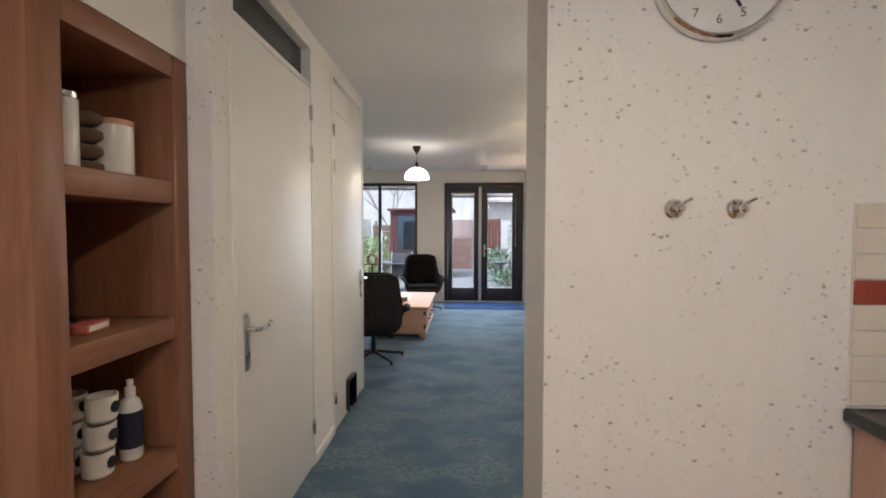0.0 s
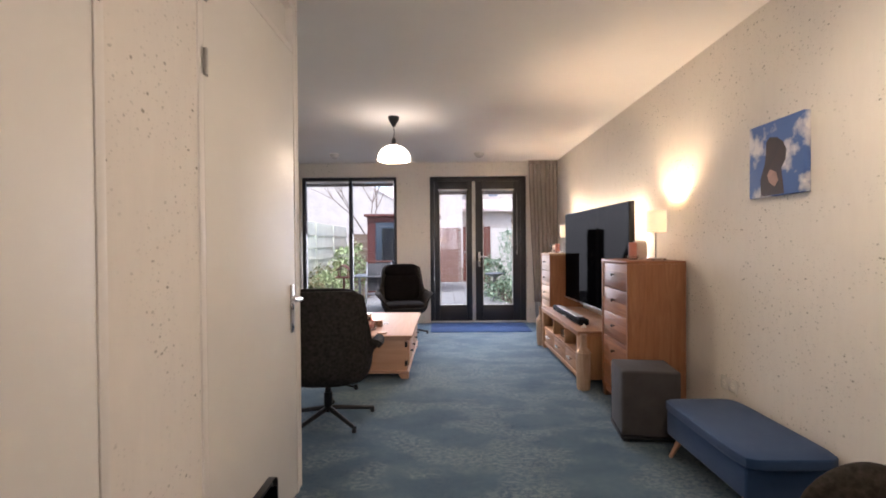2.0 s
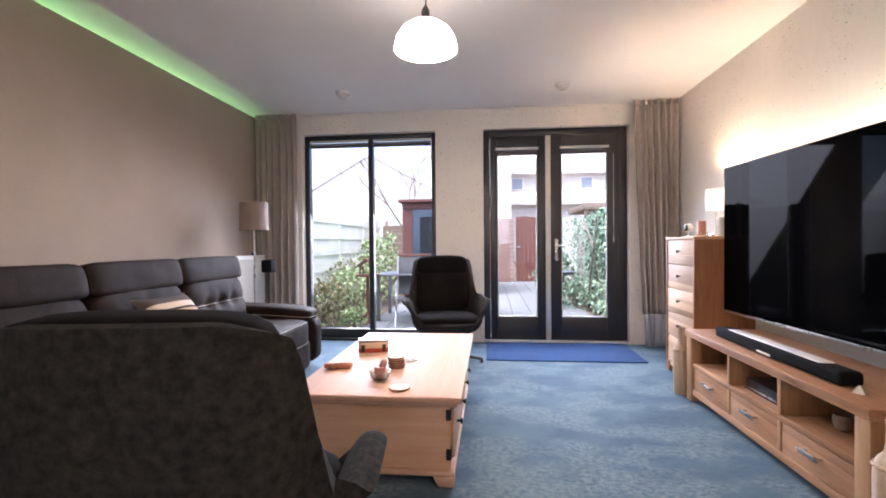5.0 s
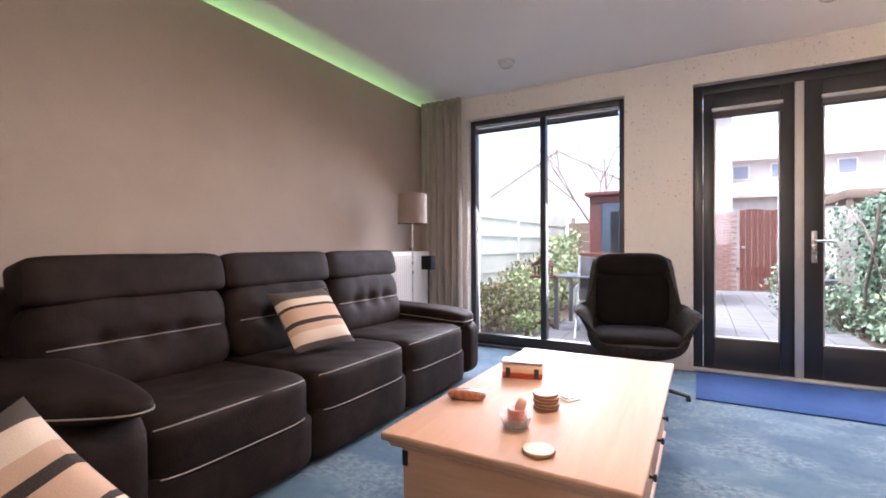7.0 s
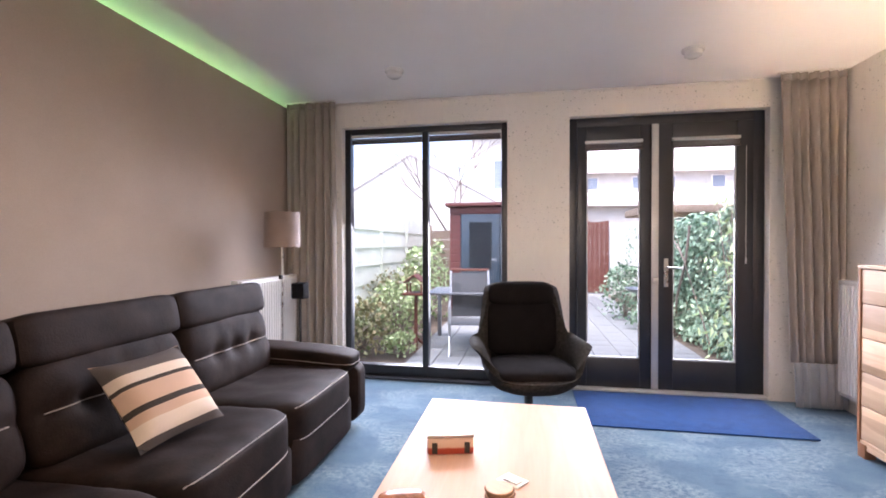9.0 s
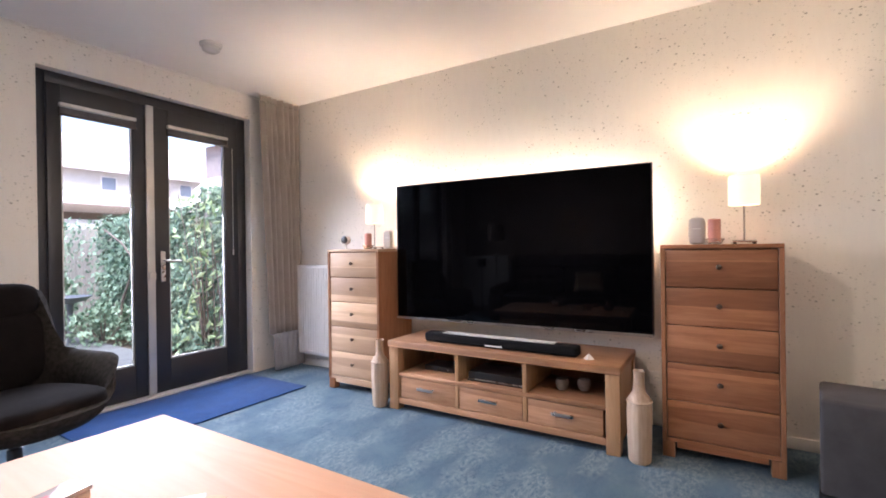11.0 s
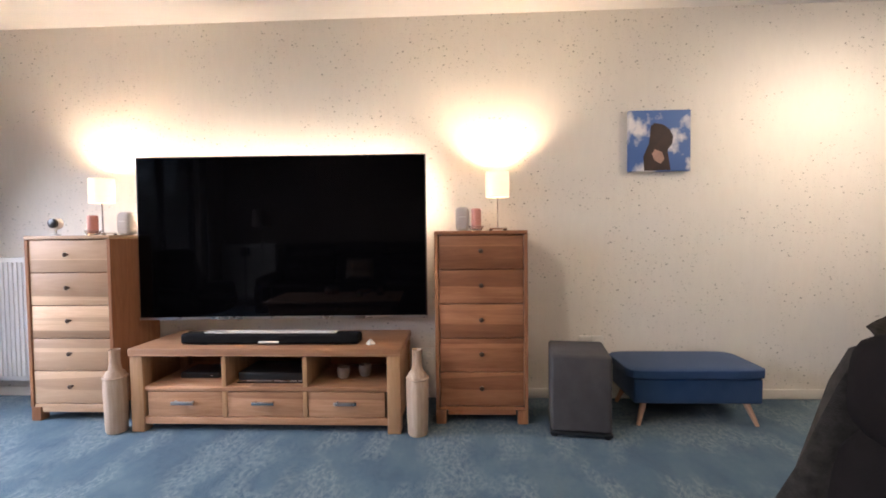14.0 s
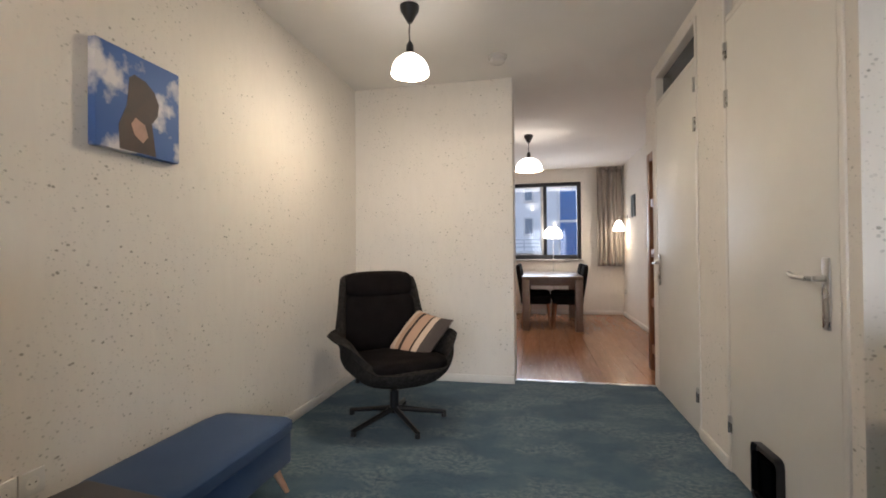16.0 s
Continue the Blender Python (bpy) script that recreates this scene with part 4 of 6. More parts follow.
def canvas():
    """A square canvas print: sky, clouds and a plain dark silhouette block."""
    c = thing("canvas_print", pose(1.602, 4.07, 1.712), "square canvas print of blue sky with a dark shape", "picture")
    h = 0.198
    part("canvas", boxed(0, 0.036, -h, h, -h, h, 0.004), SKYPRINT, c)

    def blob(name, mat, pts, x):
        bm = bmesh.new()
        front = [bm.verts.new((x, a, b)) for a, b in pts]
        back = [bm.verts.new((x + 0.0009, a, b)) for a, b in pts]
        bm.faces.new(front)
        bm.faces.new(back[::-1])
        for i in range(len(pts)):
            j = (i + 1) % len(pts)
            bm.faces.new((front[i], front[j], back[j], back[i]))
        return part(name, bm, mat, c)

    blob("dark_shape", PRINTDARK, [(0.10, -0.193), (0.105, -0.10), (0.07, -0.02), (0.062, 0.04), (0.058, 0.095), (0.035, 0.115), (-0.020, 0.105), (-0.062, 0.075), (-0.085, 0.03), (-0.08, -0.02), (-0.05, -0.06), (-0.07, -0.193)], -0.001)
    blob("pale_shape", PRINTPALE, [(0.050, -0.085), (0.035, -0.125), (-0.005, -0.150), (-0.030, -0.120), (-0.015, -0.075), (0.03, -0.055)], -0.002)


def sky_print():
    n = Nodes("sky_print")
    f = n.noise(6.0, 4, 0.55)
    col = n.ramp(f, (0.49, (0.075, 0.15, 0.38)), (0.56, (0.45, 0.47, 0.56)), (0.63, (0.74, 0.72, 0.72)))
    return n.done(col, 0.6, 0, 0.3)


SKYPRINT = sky_print()
PRINTDARK = plain("print_dark", (0.036, 0.016, 0.012), 0.6, 0, 0.5, 14)
PRINTPALE = plain("print_pale", (0.40, 0.24, 0.19), 0.6, 0, 0.3, 14)
canvas()


def table_lamp(y, label, power):
    x = 1.47
    t = thing("table_lamp", pose(x, y, 1.1375), label, "table lamp", "table lamps")
    part("base_plate", boxed(-0.055, 0.055, -0.055, 0.055, 0.008, 0.02, 0.004), CHROME, t)
    for a in (-0.045, 0.045):
        for b in (-0.045, 0.045):
            part("foot", turned(bmesh.new(), [(0.008, 0), (0.009, 0.0078)], (a, b, 0), 10), BLACKPLASTIC, t)
    part("stem", rod(bmesh.new(), (0, 0, 0.02), (0, 0, 0.27), 0.006), CHROME, t)
    prof = [(0.073, 0.212), (0.075, 0.29), (0.073, 0.372)]
    part("shade", turned(bmesh.new(), prof + [(r - 0.003, h) for r, h in prof[::-1]], steps=32), LAMPSHADE, t, "cream cloth shade, lit")
    bm = bmesh.new()
    for i in range(3):
        a = radians(120 * i)
        rod(bm, (0, 0, 0.375), (0.075 * math.cos(a), 0.075 * math.sin(a), 0.375), 0.002, steps=5)
    part("shade_ring", bm, CHROME, t)
    part("bulb", turned(bmesh.new(), [(0.012, 0.245), (0.014, 0.252), (0.022, 0.266), (0.017, 0.282), (0.002, 0.288)], steps=14), BULB, t)
    lamp("POINT", "table_lamp_up", (x, y, 1.1375 + 0.312), power, (1.0, 0.77, 0.50), 0.022)
    lamp("POINT", "table_lamp_down", (x, y, 1.1375 + 0.228), power * 0.13, (1.0, 0.72, 0.42), 0.018)


table_lamp(5.135, "small lit table lamp with cream shade and chrome stem", 10.0)
table_lamp(7.745, "small lit table lamp with cream shade on the pale chest", 9.5)


def candle(x, y, z, r, h, label, glass=True):
    c = thing("candle", pose(x, y, z), label, "candle", "candles")
    part("wax", turned(bmesh.new(), [(r, 0.012), (r, 0.012 + h), (r * 0.85, 0.016 + h), (0.001, 0.008 + h)], steps=20), WAX_PINK, c)
    part("wick", rod(bmesh.new(), (0, 0, h), (0.002, 0, h + 0.022), 0.0015, steps=5), BLACKPLASTIC, c)
    if glass:
        part("glass_dish", turned(bmesh.new(), [(r * 0.9, 0.0), (r * 1.15, 0.004), (r * 1.6, 0.03), (r * 1.57, 0.031), (r * 1.1, 0.010), (0.002, 0.0095)], steps=24), DISHGLASS, c, "clear glass dish")
    return c


def dish_glass():
    n = Nodes("dish_glass")
    n.put(n.bsdf, "Transmission Weight", 0.9)
    n.put(n.bsdf, "IOR", 1.3)
    return n.done((0.9, 0.88, 0.86), 0.05)


DISHGLASS = dish_glass()
candle(1.35, 5.275, 1.1375, 0.030, 0.12, "pink pillar candle in a glass dish on the chest")
candle(1.35, 7.715, 1.1375, 0.030, 0.11, "pink pillar candle in a glass dish on the pale chest")


def wireless_speaker(y, label):
    s = thing("speaker", pose(1.44, y, 1.1375), label, "speaker", "small speakers")
    part("body", puffy(bmesh.new(), (0, 0, 0.075), (0.10, 0.085, 0.15), 5, 8), SPEAKERCLOTH, s)
    part("band", boxed(-0.052, -0.049, -0.02, 0.02, 0.085, 0.09), CERAMIC, s)


SPEAKERCLOTH = cloth("speaker_cloth", (0.50, 0.46, 0.43), (0.56, 0.52, 0.48), 500)
wireless_speaker(5.36, "small grey cloth speaker beside the lamp")
wireless_speaker(7.555, "small grey cloth speaker on the pale chest")


def webcam():
    c = thing("camera_ball", pose(1.34, 7.955, 1.1375), "small white home camera with a black face", "camera")
    part("foot", turned(bmesh.new(), [(0.03, 0), (0.03, 0.006), (0.008, 0.01), (0.008, 0.045)], steps=16), CERAMIC, c)
    part("ball", puffy(bmesh.new(), (0.01, 0, 0.078), (0.07, 0.075, 0.075), 2, 10), CERAMIC, c)
    part("face", turned(bmesh.new(), [(0.031, -0.015), (0.031, -0.028), (0.027, -0.031), (0.001, -0.033)], (0.005, 0, 0.078), 20, "x"), BLACKPLASTIC, c, "black round lens face")


webcam()


def vase(x, y, label):
    v = thing("vase", pose(x, y, 0), label, "vase", "floor vases")
    prof = [(0.050, 0.0), (0.056, 0.01), (0.060, 0.12), (0.064, 0.26), (0.062, 0.31), (0.050, 0.345), (0.033, 0.365), (0.028, 0.40), (0.027, 0.45), (0.030, 0.478), (0.026, 0.478), (0.020, 0.45), (0.002, 0.40)]
    bm = turned(bmesh.new(), prof, steps=24)
    part("body", bm, VASEWOOD, v)
    part("ring", turned(bmesh.new(), [(0.062, 0.312), (0.067, 0.318), (0.063, 0.326)], steps=24), VASEWOOD, v)


VASEWOOD = wood("grey_washed_wood", (0.60, 0.47, 0.36), (0.27, 0.15, 0.09), "z", 0.45, 0.65)
vase(1.06, 7.37, "tall bottle-shaped washed wood vase beside the cabinet")
vase(1.06, 5.62, "tall bottle-shaped washed wood vase between cabinet and chest")


def soundbar():
    s = thing("soundbar", pose(1.17, 6.49, 0.4865), "long black soundbar lying on the television cabinet", "soundbar")
    part("body", boxed(-0.05, 0.05, -0.53, 0.53, 0.004, 0.066, 0.018, 4), SPKBLACK, s)
    part("top_plate", boxed(-0.035, 0.03, -0.39, 0.39, 0.0665, 0.072, 0.002, 1), CERAMIC, s, "pale top plate")
    part("badge", boxed(-0.054, -0.0505, -0.06, 0.06, 0.012, 0.024, 0.001, 1), CERAMIC, s)
    for a in (-0.4, 0.4):
        part("foot", boxed(-0.03, 0.03, a - 0.02, a + 0.02, 0.0, 0.0038), BLACKPLASTIC, s)


SPKBLACK = cloth("speaker_black", (0.008, 0.008, 0.009), (0.012, 0.012, 0.013), 500, 0.9, 0.3, 0.0, 5.0, 0.08)
soundbar()
tip = turned(bmesh.new(), [(0.03, 0), (0.026, 0.006), (0.004, 0.03), (0.001, 0.031)], steps=4)
single("white_holder", tip, CERAMIC, "small white pyramid holder on the television cabinet", "holder", m=pose(1.15, 5.90, 0.4865))

# things in the niches
bx = thing("media_player", pose(1.25, 6.49, 0.2625), "flat black media player with a silver edge in the niche", "media player")
part("case", boxed(-0.12, 0.14, -0.19, 0.19, 0.006, 0.06, 0.004), BLACKPLASTIC, bx)
part("front_edge", boxed(-0.123, -0.1205, -0.19, 0.19, 0.010, 0.016), STEEL, bx)
part("lower_case", boxed(-0.125, 0.14, -0.195, 0.195, 0.0, 0.0058), BLACKMETAL, bx)
bx = thing("set_top_box", pose(1.30, 6.98, 0.2625), "small dark box with a light in the niche", "set-top box")
part("case", boxed(-0.09, 0.09, -0.14, 0.10, 0.0, 0.035, 0.004), BLACKPLASTIC, bx)
part("front_light", boxed(-0.092, -0.0905, -0.10, -0.09, 0.015, 0.02), CERAMIC, bx)
STONEWARE = plain("brown_stoneware", (0.26, 0.20, 0.16), 0.4, 0, 0.3, 30)
for dx, dy in ((0.0, 0.10), (0.05, -0.02)):
    cup = thing("cup", pose(1.22 + dx, 5.98 + dy, 0.2625), "small pale round cup in the niche", "cup", "niche cups")
    part("bowl", turned(bmesh.new(), [(0.018, 0), (0.032, 0.012), (0.040, 0.045), (0.036, 0.07), (0.033, 0.068), (0.034, 0.045), (0.002, 0.012)], steps=20), STONEWARE, cup)

# table clutter
TT = 0.4205


def tin_box():
    t = thing("tin_box", pose(-1.06, 6.745, TT, 0, 0, 14), "rectangular tin box with orange sides and pale lid", "tin box")
    part("body", boxed(-0.093, 0.093, -0.043, 0.043, 0, 0.066, 0.008, 3), TIN, t, "orange and cream printed tin side")
    part("lid", boxed(-0.095, 0.095, -0.045, 0.045, 0.0665, 0.080, 0.005, 3), TINLID, t, "pale shiny lid")
    part("lid_print", boxed(-0.088, -0.03, -0.036, 0.03, 0.0803, 0.0808), BLACKPLASTIC, t)
    part("lid_print", boxed(-0.028, 0.015, -0.034, 0.012, 0.0803, 0.0808), REDPRINT, t, "red printed patch")
    for a in (-0.075, 0.055):
        part("dark_figure", boxed(a, a + 0.022, -0.0438, -0.0432, 0.006, 0.05, 0.0001, 1), BLACKPLASTIC, t)
        part("dark_figure", boxed(a, a + 0.022, 0.0432, 0.0438, 0.006, 0.05, 0.0001, 1), BLACKPLASTIC, t)


def tin_print():
    n = Nodes("tin_print")
    sep = n.node("ShaderNodeSeparateXYZ")
    n.put(sep, 0, n.coord.outputs["Object"])
    f = n.math("ADD", n.math("MULTIPLY", sep.outputs[2], 12.0), n.math("MULTIPLY", n.noise(30, 3), 0.12))
    col = n.ramp(f, (0.36, (0.42, 0.06, 0.03)), (0.44, (0.62, 0.44, 0.33)), (0.75, (0.62, 0.46, 0.36)))
    return n.done(col, 0.3, 0.2)


TIN = tin_print()
REDPRINT = plain("red_print", (0.36, 0.03, 0.03), 0.3, 0, 0.2)
TINLID = plain("tin_lid", (0.62, 0.52, 0.48), 0.15, 0.5, 0.15)
tin_box()
gc = thing("glasses_case", pose(-1.15, 6.335, TT, 0, 0, 18), "brown marbled spectacle case on the table", "glasses case")
part("shell", puffy(bmesh.new(), (0, 0, 0.02), (0.155, 0.06, 0.04), 3, 10), MARBLED := plain("marbled_brown", (0.36, 0.14, 0.075), 0.25, 0, 0.6, 30, 60, 0.02), gc)
part("hinge", boxed(-0.06, 0.06, 0.0285, 0.031, 0.017, 0.022), STEEL, gc)


def disc(x, y, z, r, name, label, group):
    d = thing(name, pose(x, y, z, 0, 0, 40 * x), label, "coaster", group)
    part("slice", turned(bmesh.new(), [(r * 0.97, 0), (r, 0.003), (r, 0.010), (r * 0.96, 0.0125), (0.001, 0.0126)], steps=26), SLICE, d)
    part("bark", turned(bmesh.new(), [(r + 0.0005, 0.002), (r + 0.003, 0.006), (r + 0.0005, 0.0105)], steps=26), BARK, d, "thin bark rim")


SLICE = wood("wood_slice", (0.60, 0.36, 0.22), (0.48, 0.26, 0.14), "x", 1.2, 0.5)
BARK = plain("bark", (0.22, 0.12, 0.07), 0.9, 0, 0.4, 40)
for i in range(5):
    disc(-0.838 + 0.004 * (i % 2), 6.385 - 0.003 * i, TT + 0.0132 * i, 0.045, "coaster", "round wooden slice coaster in a stack", "stacked coasters")
disc(-0.748, 6.01, TT, 0.047, "coaster", "single round wooden slice coaster on the table", "")
card = thing("white_charger", pose(-0.80, 6.54, TT, 0, 0, -35), "flat white plastic slab beside the coasters", "charger")
part("lower_plate", boxed(-0.045, 0.045, -0.035, 0.035, 0, 0.006, 0.003), CERAMIC, card)
part("upper_plate", boxed(-0.028, 0.035, -0.022, 0.022, 0.0062, 0.012, 0.003), CERAMIC, card)
bowl = candle(-0.875, 6.16, TT, 0.029, 0.05, "half-burnt pink candle in a glass bowl on the table")
part("glass_bowl", turned(bmesh.new(), [(0.026, 0.0), (0.042, 0.006), (0.052, 0.03), (0.055, 0.045), (0.052, 0.045), (0.049, 0.03), (0.040, 0.010), (0.002, 0.0075)], steps=28), DISHGLASS, bowl, "clear glass bowl")
bm = bmesh.new()
puffy(bm, (0.015, 0.005, 0.075), (0.035, 0.035, 0.06), 2.2, 8, Matrix.Rotation(radians(20), 3, "Y"))
part("wax_lobe", bm, WAX_PALE := plain("pale_wax", (0.62, 0.36, 0.29), 0.5), bowl)


def floor_lamp():
    f = thing("floor_lamp", pose(-2.585, 8.12, 0), "slim floor lamp with a taupe drum shade, unlit", "floor lamp")
    part("base", turned(bmesh.new(), [(0.12, 0), (0.12, 0.012), (0.02, 0.022), (0.012, 0.03)], steps=28), STEEL, f)
    part("stem", rod(bmesh.new(), (0, 0, 0.03), (0, 0, 1.32), 0.008), STEEL, f)
    prof = [(0.133, 1.243), (0.129, 1.508)]
    part("shade", turned(bmesh.new(), prof + [(r - 0.003, h) for r, h in prof[::-1]], steps=36), TAUPE, f, "taupe cloth drum shade")
    part("switch", boxed(-0.012, 0.012, -0.035, -0.01, 1.0, 1.03, 0.003), BLACKPLASTIC, f)


TAUPE = cloth("taupe_shade", (0.25, 0.19, 0.165), (0.28, 0.215, 0.19), 400)
floor_lamp()
st = thing("speaker_stand", pose(-2.57, 8.37, 0), "black satellite speaker on a thin pole by the curtain", "speaker")
part("base", turned(bmesh.new(), [(0.09, 0), (0.09, 0.01), (0.015, 0.016)], steps=24), BLACKMETAL, st)
part("pole", rod(bmesh.new(), (0, 0, 0.015), (0, 0, 0.82), 0.010), BLACKMETAL, st)
part("cabinet", boxed(-0.053, 0.053, -0.05, 0.05, 0.82, 0.95, 0.008, 3), SPKBLACK, st)
part("grille", boxed(-0.04, 0.04, -0.054, -0.0505, 0.835, 0.94, 0.001, 1), SPKBLACK, st)

# green cove light on top of the wall panel
strip = thing("light_strip", pose(-3.27, 6.6, 2.495), "green glowing light strip behind the wall panel", "light strip")
part("holder", boxed(-0.089, 0.012, -2.0, 2.3, -0.006, 0.0, 0.001, 1), TRIM, strip)
part("emitter", boxed(-0.005, 0.005, -2.0, 2.3, 0.0005, 0.003), glowing("green_led", (0.15, 1.0, 0.25), 0.8), strip)
g = lamp("AREA", "green_cove_light", (-3.27, 6.75, 2.510), 3.6, (0.45, 1.0, 0.35))
g.data.shape, g.data.size, g.data.size_y = "RECTANGLE", 0.005, 4.2
g.rotation_euler = (0, radians(271), 0)

low = thing("light_strip", pose(-2.968, 5.0, 0.02), "green glowing light strip at the wall behind the sofa", "light strip")
part("holder", boxed(0, 0.006, -0.3, 0.33, -0.012, 0.012, 0.001, 1), TRIM, low)
part("emitter", boxed(0.0062, 0.009, -0.29, 0.32, -0.004, 0.004), MATS["green_led"], low)
g2 = lamp("AREA", "green_floor_light", (-2.945, 5.02, 0.04), 0.5, (0.35, 1.0, 0.25))
g2.data.shape, g2.data.size, g2.data.size_y = "RECTANGLE", 0.01, 0.6
g2.rotation_euler = (0, radians(150), 0)


# ---- dining kitchen ----
def built_in_shelf():
    s = thing("built_in_shelf", pose(-0.987, 0, 0), "red-brown wooden built-in shelf, partly filled", "shelf")
    D = -0.43
    a, b, o0, o1 = 1.0, 1.605, 1.095, 1.525
    part("upright", boxed(D, 0, a, o0, 0, 2.01, 0.006), MERANTI, s)
    part("upright", boxed(D, 0, o1, b, 0, 2.01, 0.006), MERANTI, s)
    part("top_board", boxed(D, -0.001, o0 + 0.0005, o1 - 0.0005, 1.935, 2.01, 0.004), MERANTI_Y, s)
    for z0, z1 in ((1.508, 1.585), (1.046, 1.122), (0.588, 0.664), (0.16, 0.24)):
        part("shelf_board", boxed(D + 0.02, -0.006, o0 + 0.0005, o1 - 0.0005, z0, z1, 0.006), MERANTI_Y, s)
    part("back_panel", boxed(D, D + 0.015, o0 + 0.001, o1 - 0.001, 0.0, 1.934), MERANTI, s)


MERANTI_Y = wood("red_brown_board", (0.28, 0.13, 0.068), (0.20, 0.085, 0.042), "y", 0.9, 0.4)
built_in_shelf()


def canister(x, y, z, r, h, mat, lid, label, group=""):
    c = thing("canister", pose(x, y, z), label, "canister", group)
    part("body", turned(bmesh.new(), [(r * 0.96, 0), (r, 0.006), (r, h), (r * 0.97, h + 0.002)], steps=24), mat, c)
    part("lid", turned(bmesh.new(), [(r * 0.98, h + 0.0025), (r * 1.01, h + 0.006), (r * 1.0, h + 0.02), (0.001, h + 0.023)], steps=24), lid, c)


canister(-1.13, 1.44, 1.5855, 0.055, 0.165, CERAMIC, SLICE, "white ceramic canister with a wooden lid on the shelf")
canister(-1.13, 1.245, 1.5855, 0.040, 0.20, CERAMIC, STEEL, "narrow pale canister with a metal lid on the shelf")
for i in range(4):
    roll = thing("towel_roll", pose(-1.22, 1.37, 1.611 + 0.05 * i), "rolled brown towel stacked on the shelf", "towel", "rolled towels")
    part("roll", puffy(bmesh.new(), (0, 0, 0), (0.20, 0.09, 0.05), 3, 8), cloth("brown_towel", (0.12, 0.07, 0.045), (0.16, 0.095, 0.06), 200) if i == 0 else MATS["brown_towel"], roll)
bx = thing("small_box", pose(-1.10, 1.28, 1.1225, 0, 0, 10), "small red and white printed box on the shelf", "box")
part("carton", boxed(-0.03, 0.03, -0.055, 0.055, 0, 0.028, 0.002), plain("red_carton", (0.42, 0.10, 0.08), 0.5), bx)
part("white_label", boxed(0.0302, 0.0308, -0.045, 0.045, 0.006, 0.022), CERAMIC, bx)
tray = thing("dark_tray", pose(-1.26, 1.28, 1.1225), "flat dark dish behind the small box", "dish")
part("dish", turned(bmesh.new(), [(0.05, 0), (0.09, 0.008), (0.10, 0.02), (0.095, 0.02), (0.085, 0.011), (0.002, 0.008)], steps=24), BLACKPLASTIC, tray)
for i in range(3):
    for j in range(2):
        z = 0.6645 + 0.082 * i
        mug = thing("mug", pose(-1.12 - 0.10 * j, 1.325 + 0.01 * i, z), "white mug with black inside stacked on the shelf", "mug", "stacked mugs")
        part("cup", turned(bmesh.new(), [(0.034, 0), (0.042, 0.01), (0.044, 0.08), (0.040, 0.08), (0.038, 0.012), (0.002, 0.01)], steps=20), CERAMIC, mug)
        part("print", turned(bmesh.new(), [(0.018, 0.043), (0.018, 0.0455), (0.001, 0.046)], (0, 0, 0.045), 14, "x"), BLACKPLASTIC, mug)
bt = thing("spray_bottle", pose(-1.10, 1.44, 0.6645), "white bottle with a dark blue label on the shelf", "bottle")
part("body", turned(bmesh.new(), [(0.030, 0), (0.034, 0.006), (0.034, 0.17), (0.026, 0.195), (0.014, 0.205)], steps=20), CERAMIC, bt)
part("label", turned(bmesh.new(), [(0.0345, 0.04), (0.0348, 0.045), (0.0348, 0.155), (0.0345, 0.16)], steps=20), plain("navy_label", (0.012, 0.014, 0.035), 0.4), bt, "dark blue label")
part("cap", turned(bmesh.new(), [(0.015, 0.2055), (0.016, 0.21), (0.016, 0.235), (0.010, 0.24), (0.010, 0.262), (0.001, 0.264)], steps=16), CERAMIC, bt)


def text_mesh(body, size, m, mat, parent, name):
    cu = bpy.data.curves.new(name, "FONT")
    cu.body, cu.size, cu.align_x, cu.align_y, cu.extrude = body, size, "CENTER", "CENTER", 0.0006
    tmp = bpy.data.objects.new(name, cu)
    scene.collection.objects.link(tmp)
    me = bpy.data.meshes.new_from_object(tmp.evaluated_get(bpy.context.evaluated_depsgraph_get()))
    bpy.data.objects.remove(tmp)
    me.materials.clear()
    me.materials.append(mat)
    ob = new(name, me)
    ob.parent = parent
    ob.matrix_local = m
    return ob


def wall_clock():
    c = thing("wall_clock", pose(0.698, P0, 2.128), "round white wall clock with a chrome rim and numerals", "clock")
    R = 0.182
    part("rim", turned(bmesh.new(), [(R - 0.012, -0.001), (R, -0.006), (R, -0.03), (R - 0.006, -0.037), (R - 0.013, -0.034), (R - 0.013, -0.02)], steps=48, axis="y"), CHROME, c, "chrome rim")
    part("dial", turned(bmesh.new(), [(R - 0.0135, -0.002), (R - 0.0135, -0.02), (0.001, -0.0202)], steps=48, axis="y"), CERAMIC, c)
    for n in range(1, 13):
        a = radians(90 - 30 * n)
        rot = Matrix.Rotation(radians(90), 4, "X")
        text_mesh(str(n), 0.036, Matrix.Translation((0.128 * math.cos(a), -0.0215, 0.128 * math.sin(a))) @ rot, GREYINK, c, "numeral")
    for ang, ln, w in ((62, 0.075, 0.006), (150, 0.11, 0.004)):
        bm = boxed(-w, w, -0.0245, -0.0228, -0.015, ln)
        for v in bm.verts:
            v.co = Matrix.Rotation(radians(ang), 3, "Y") @ v.co
        part("clock_hand", bm, BLACKPLASTIC, c)


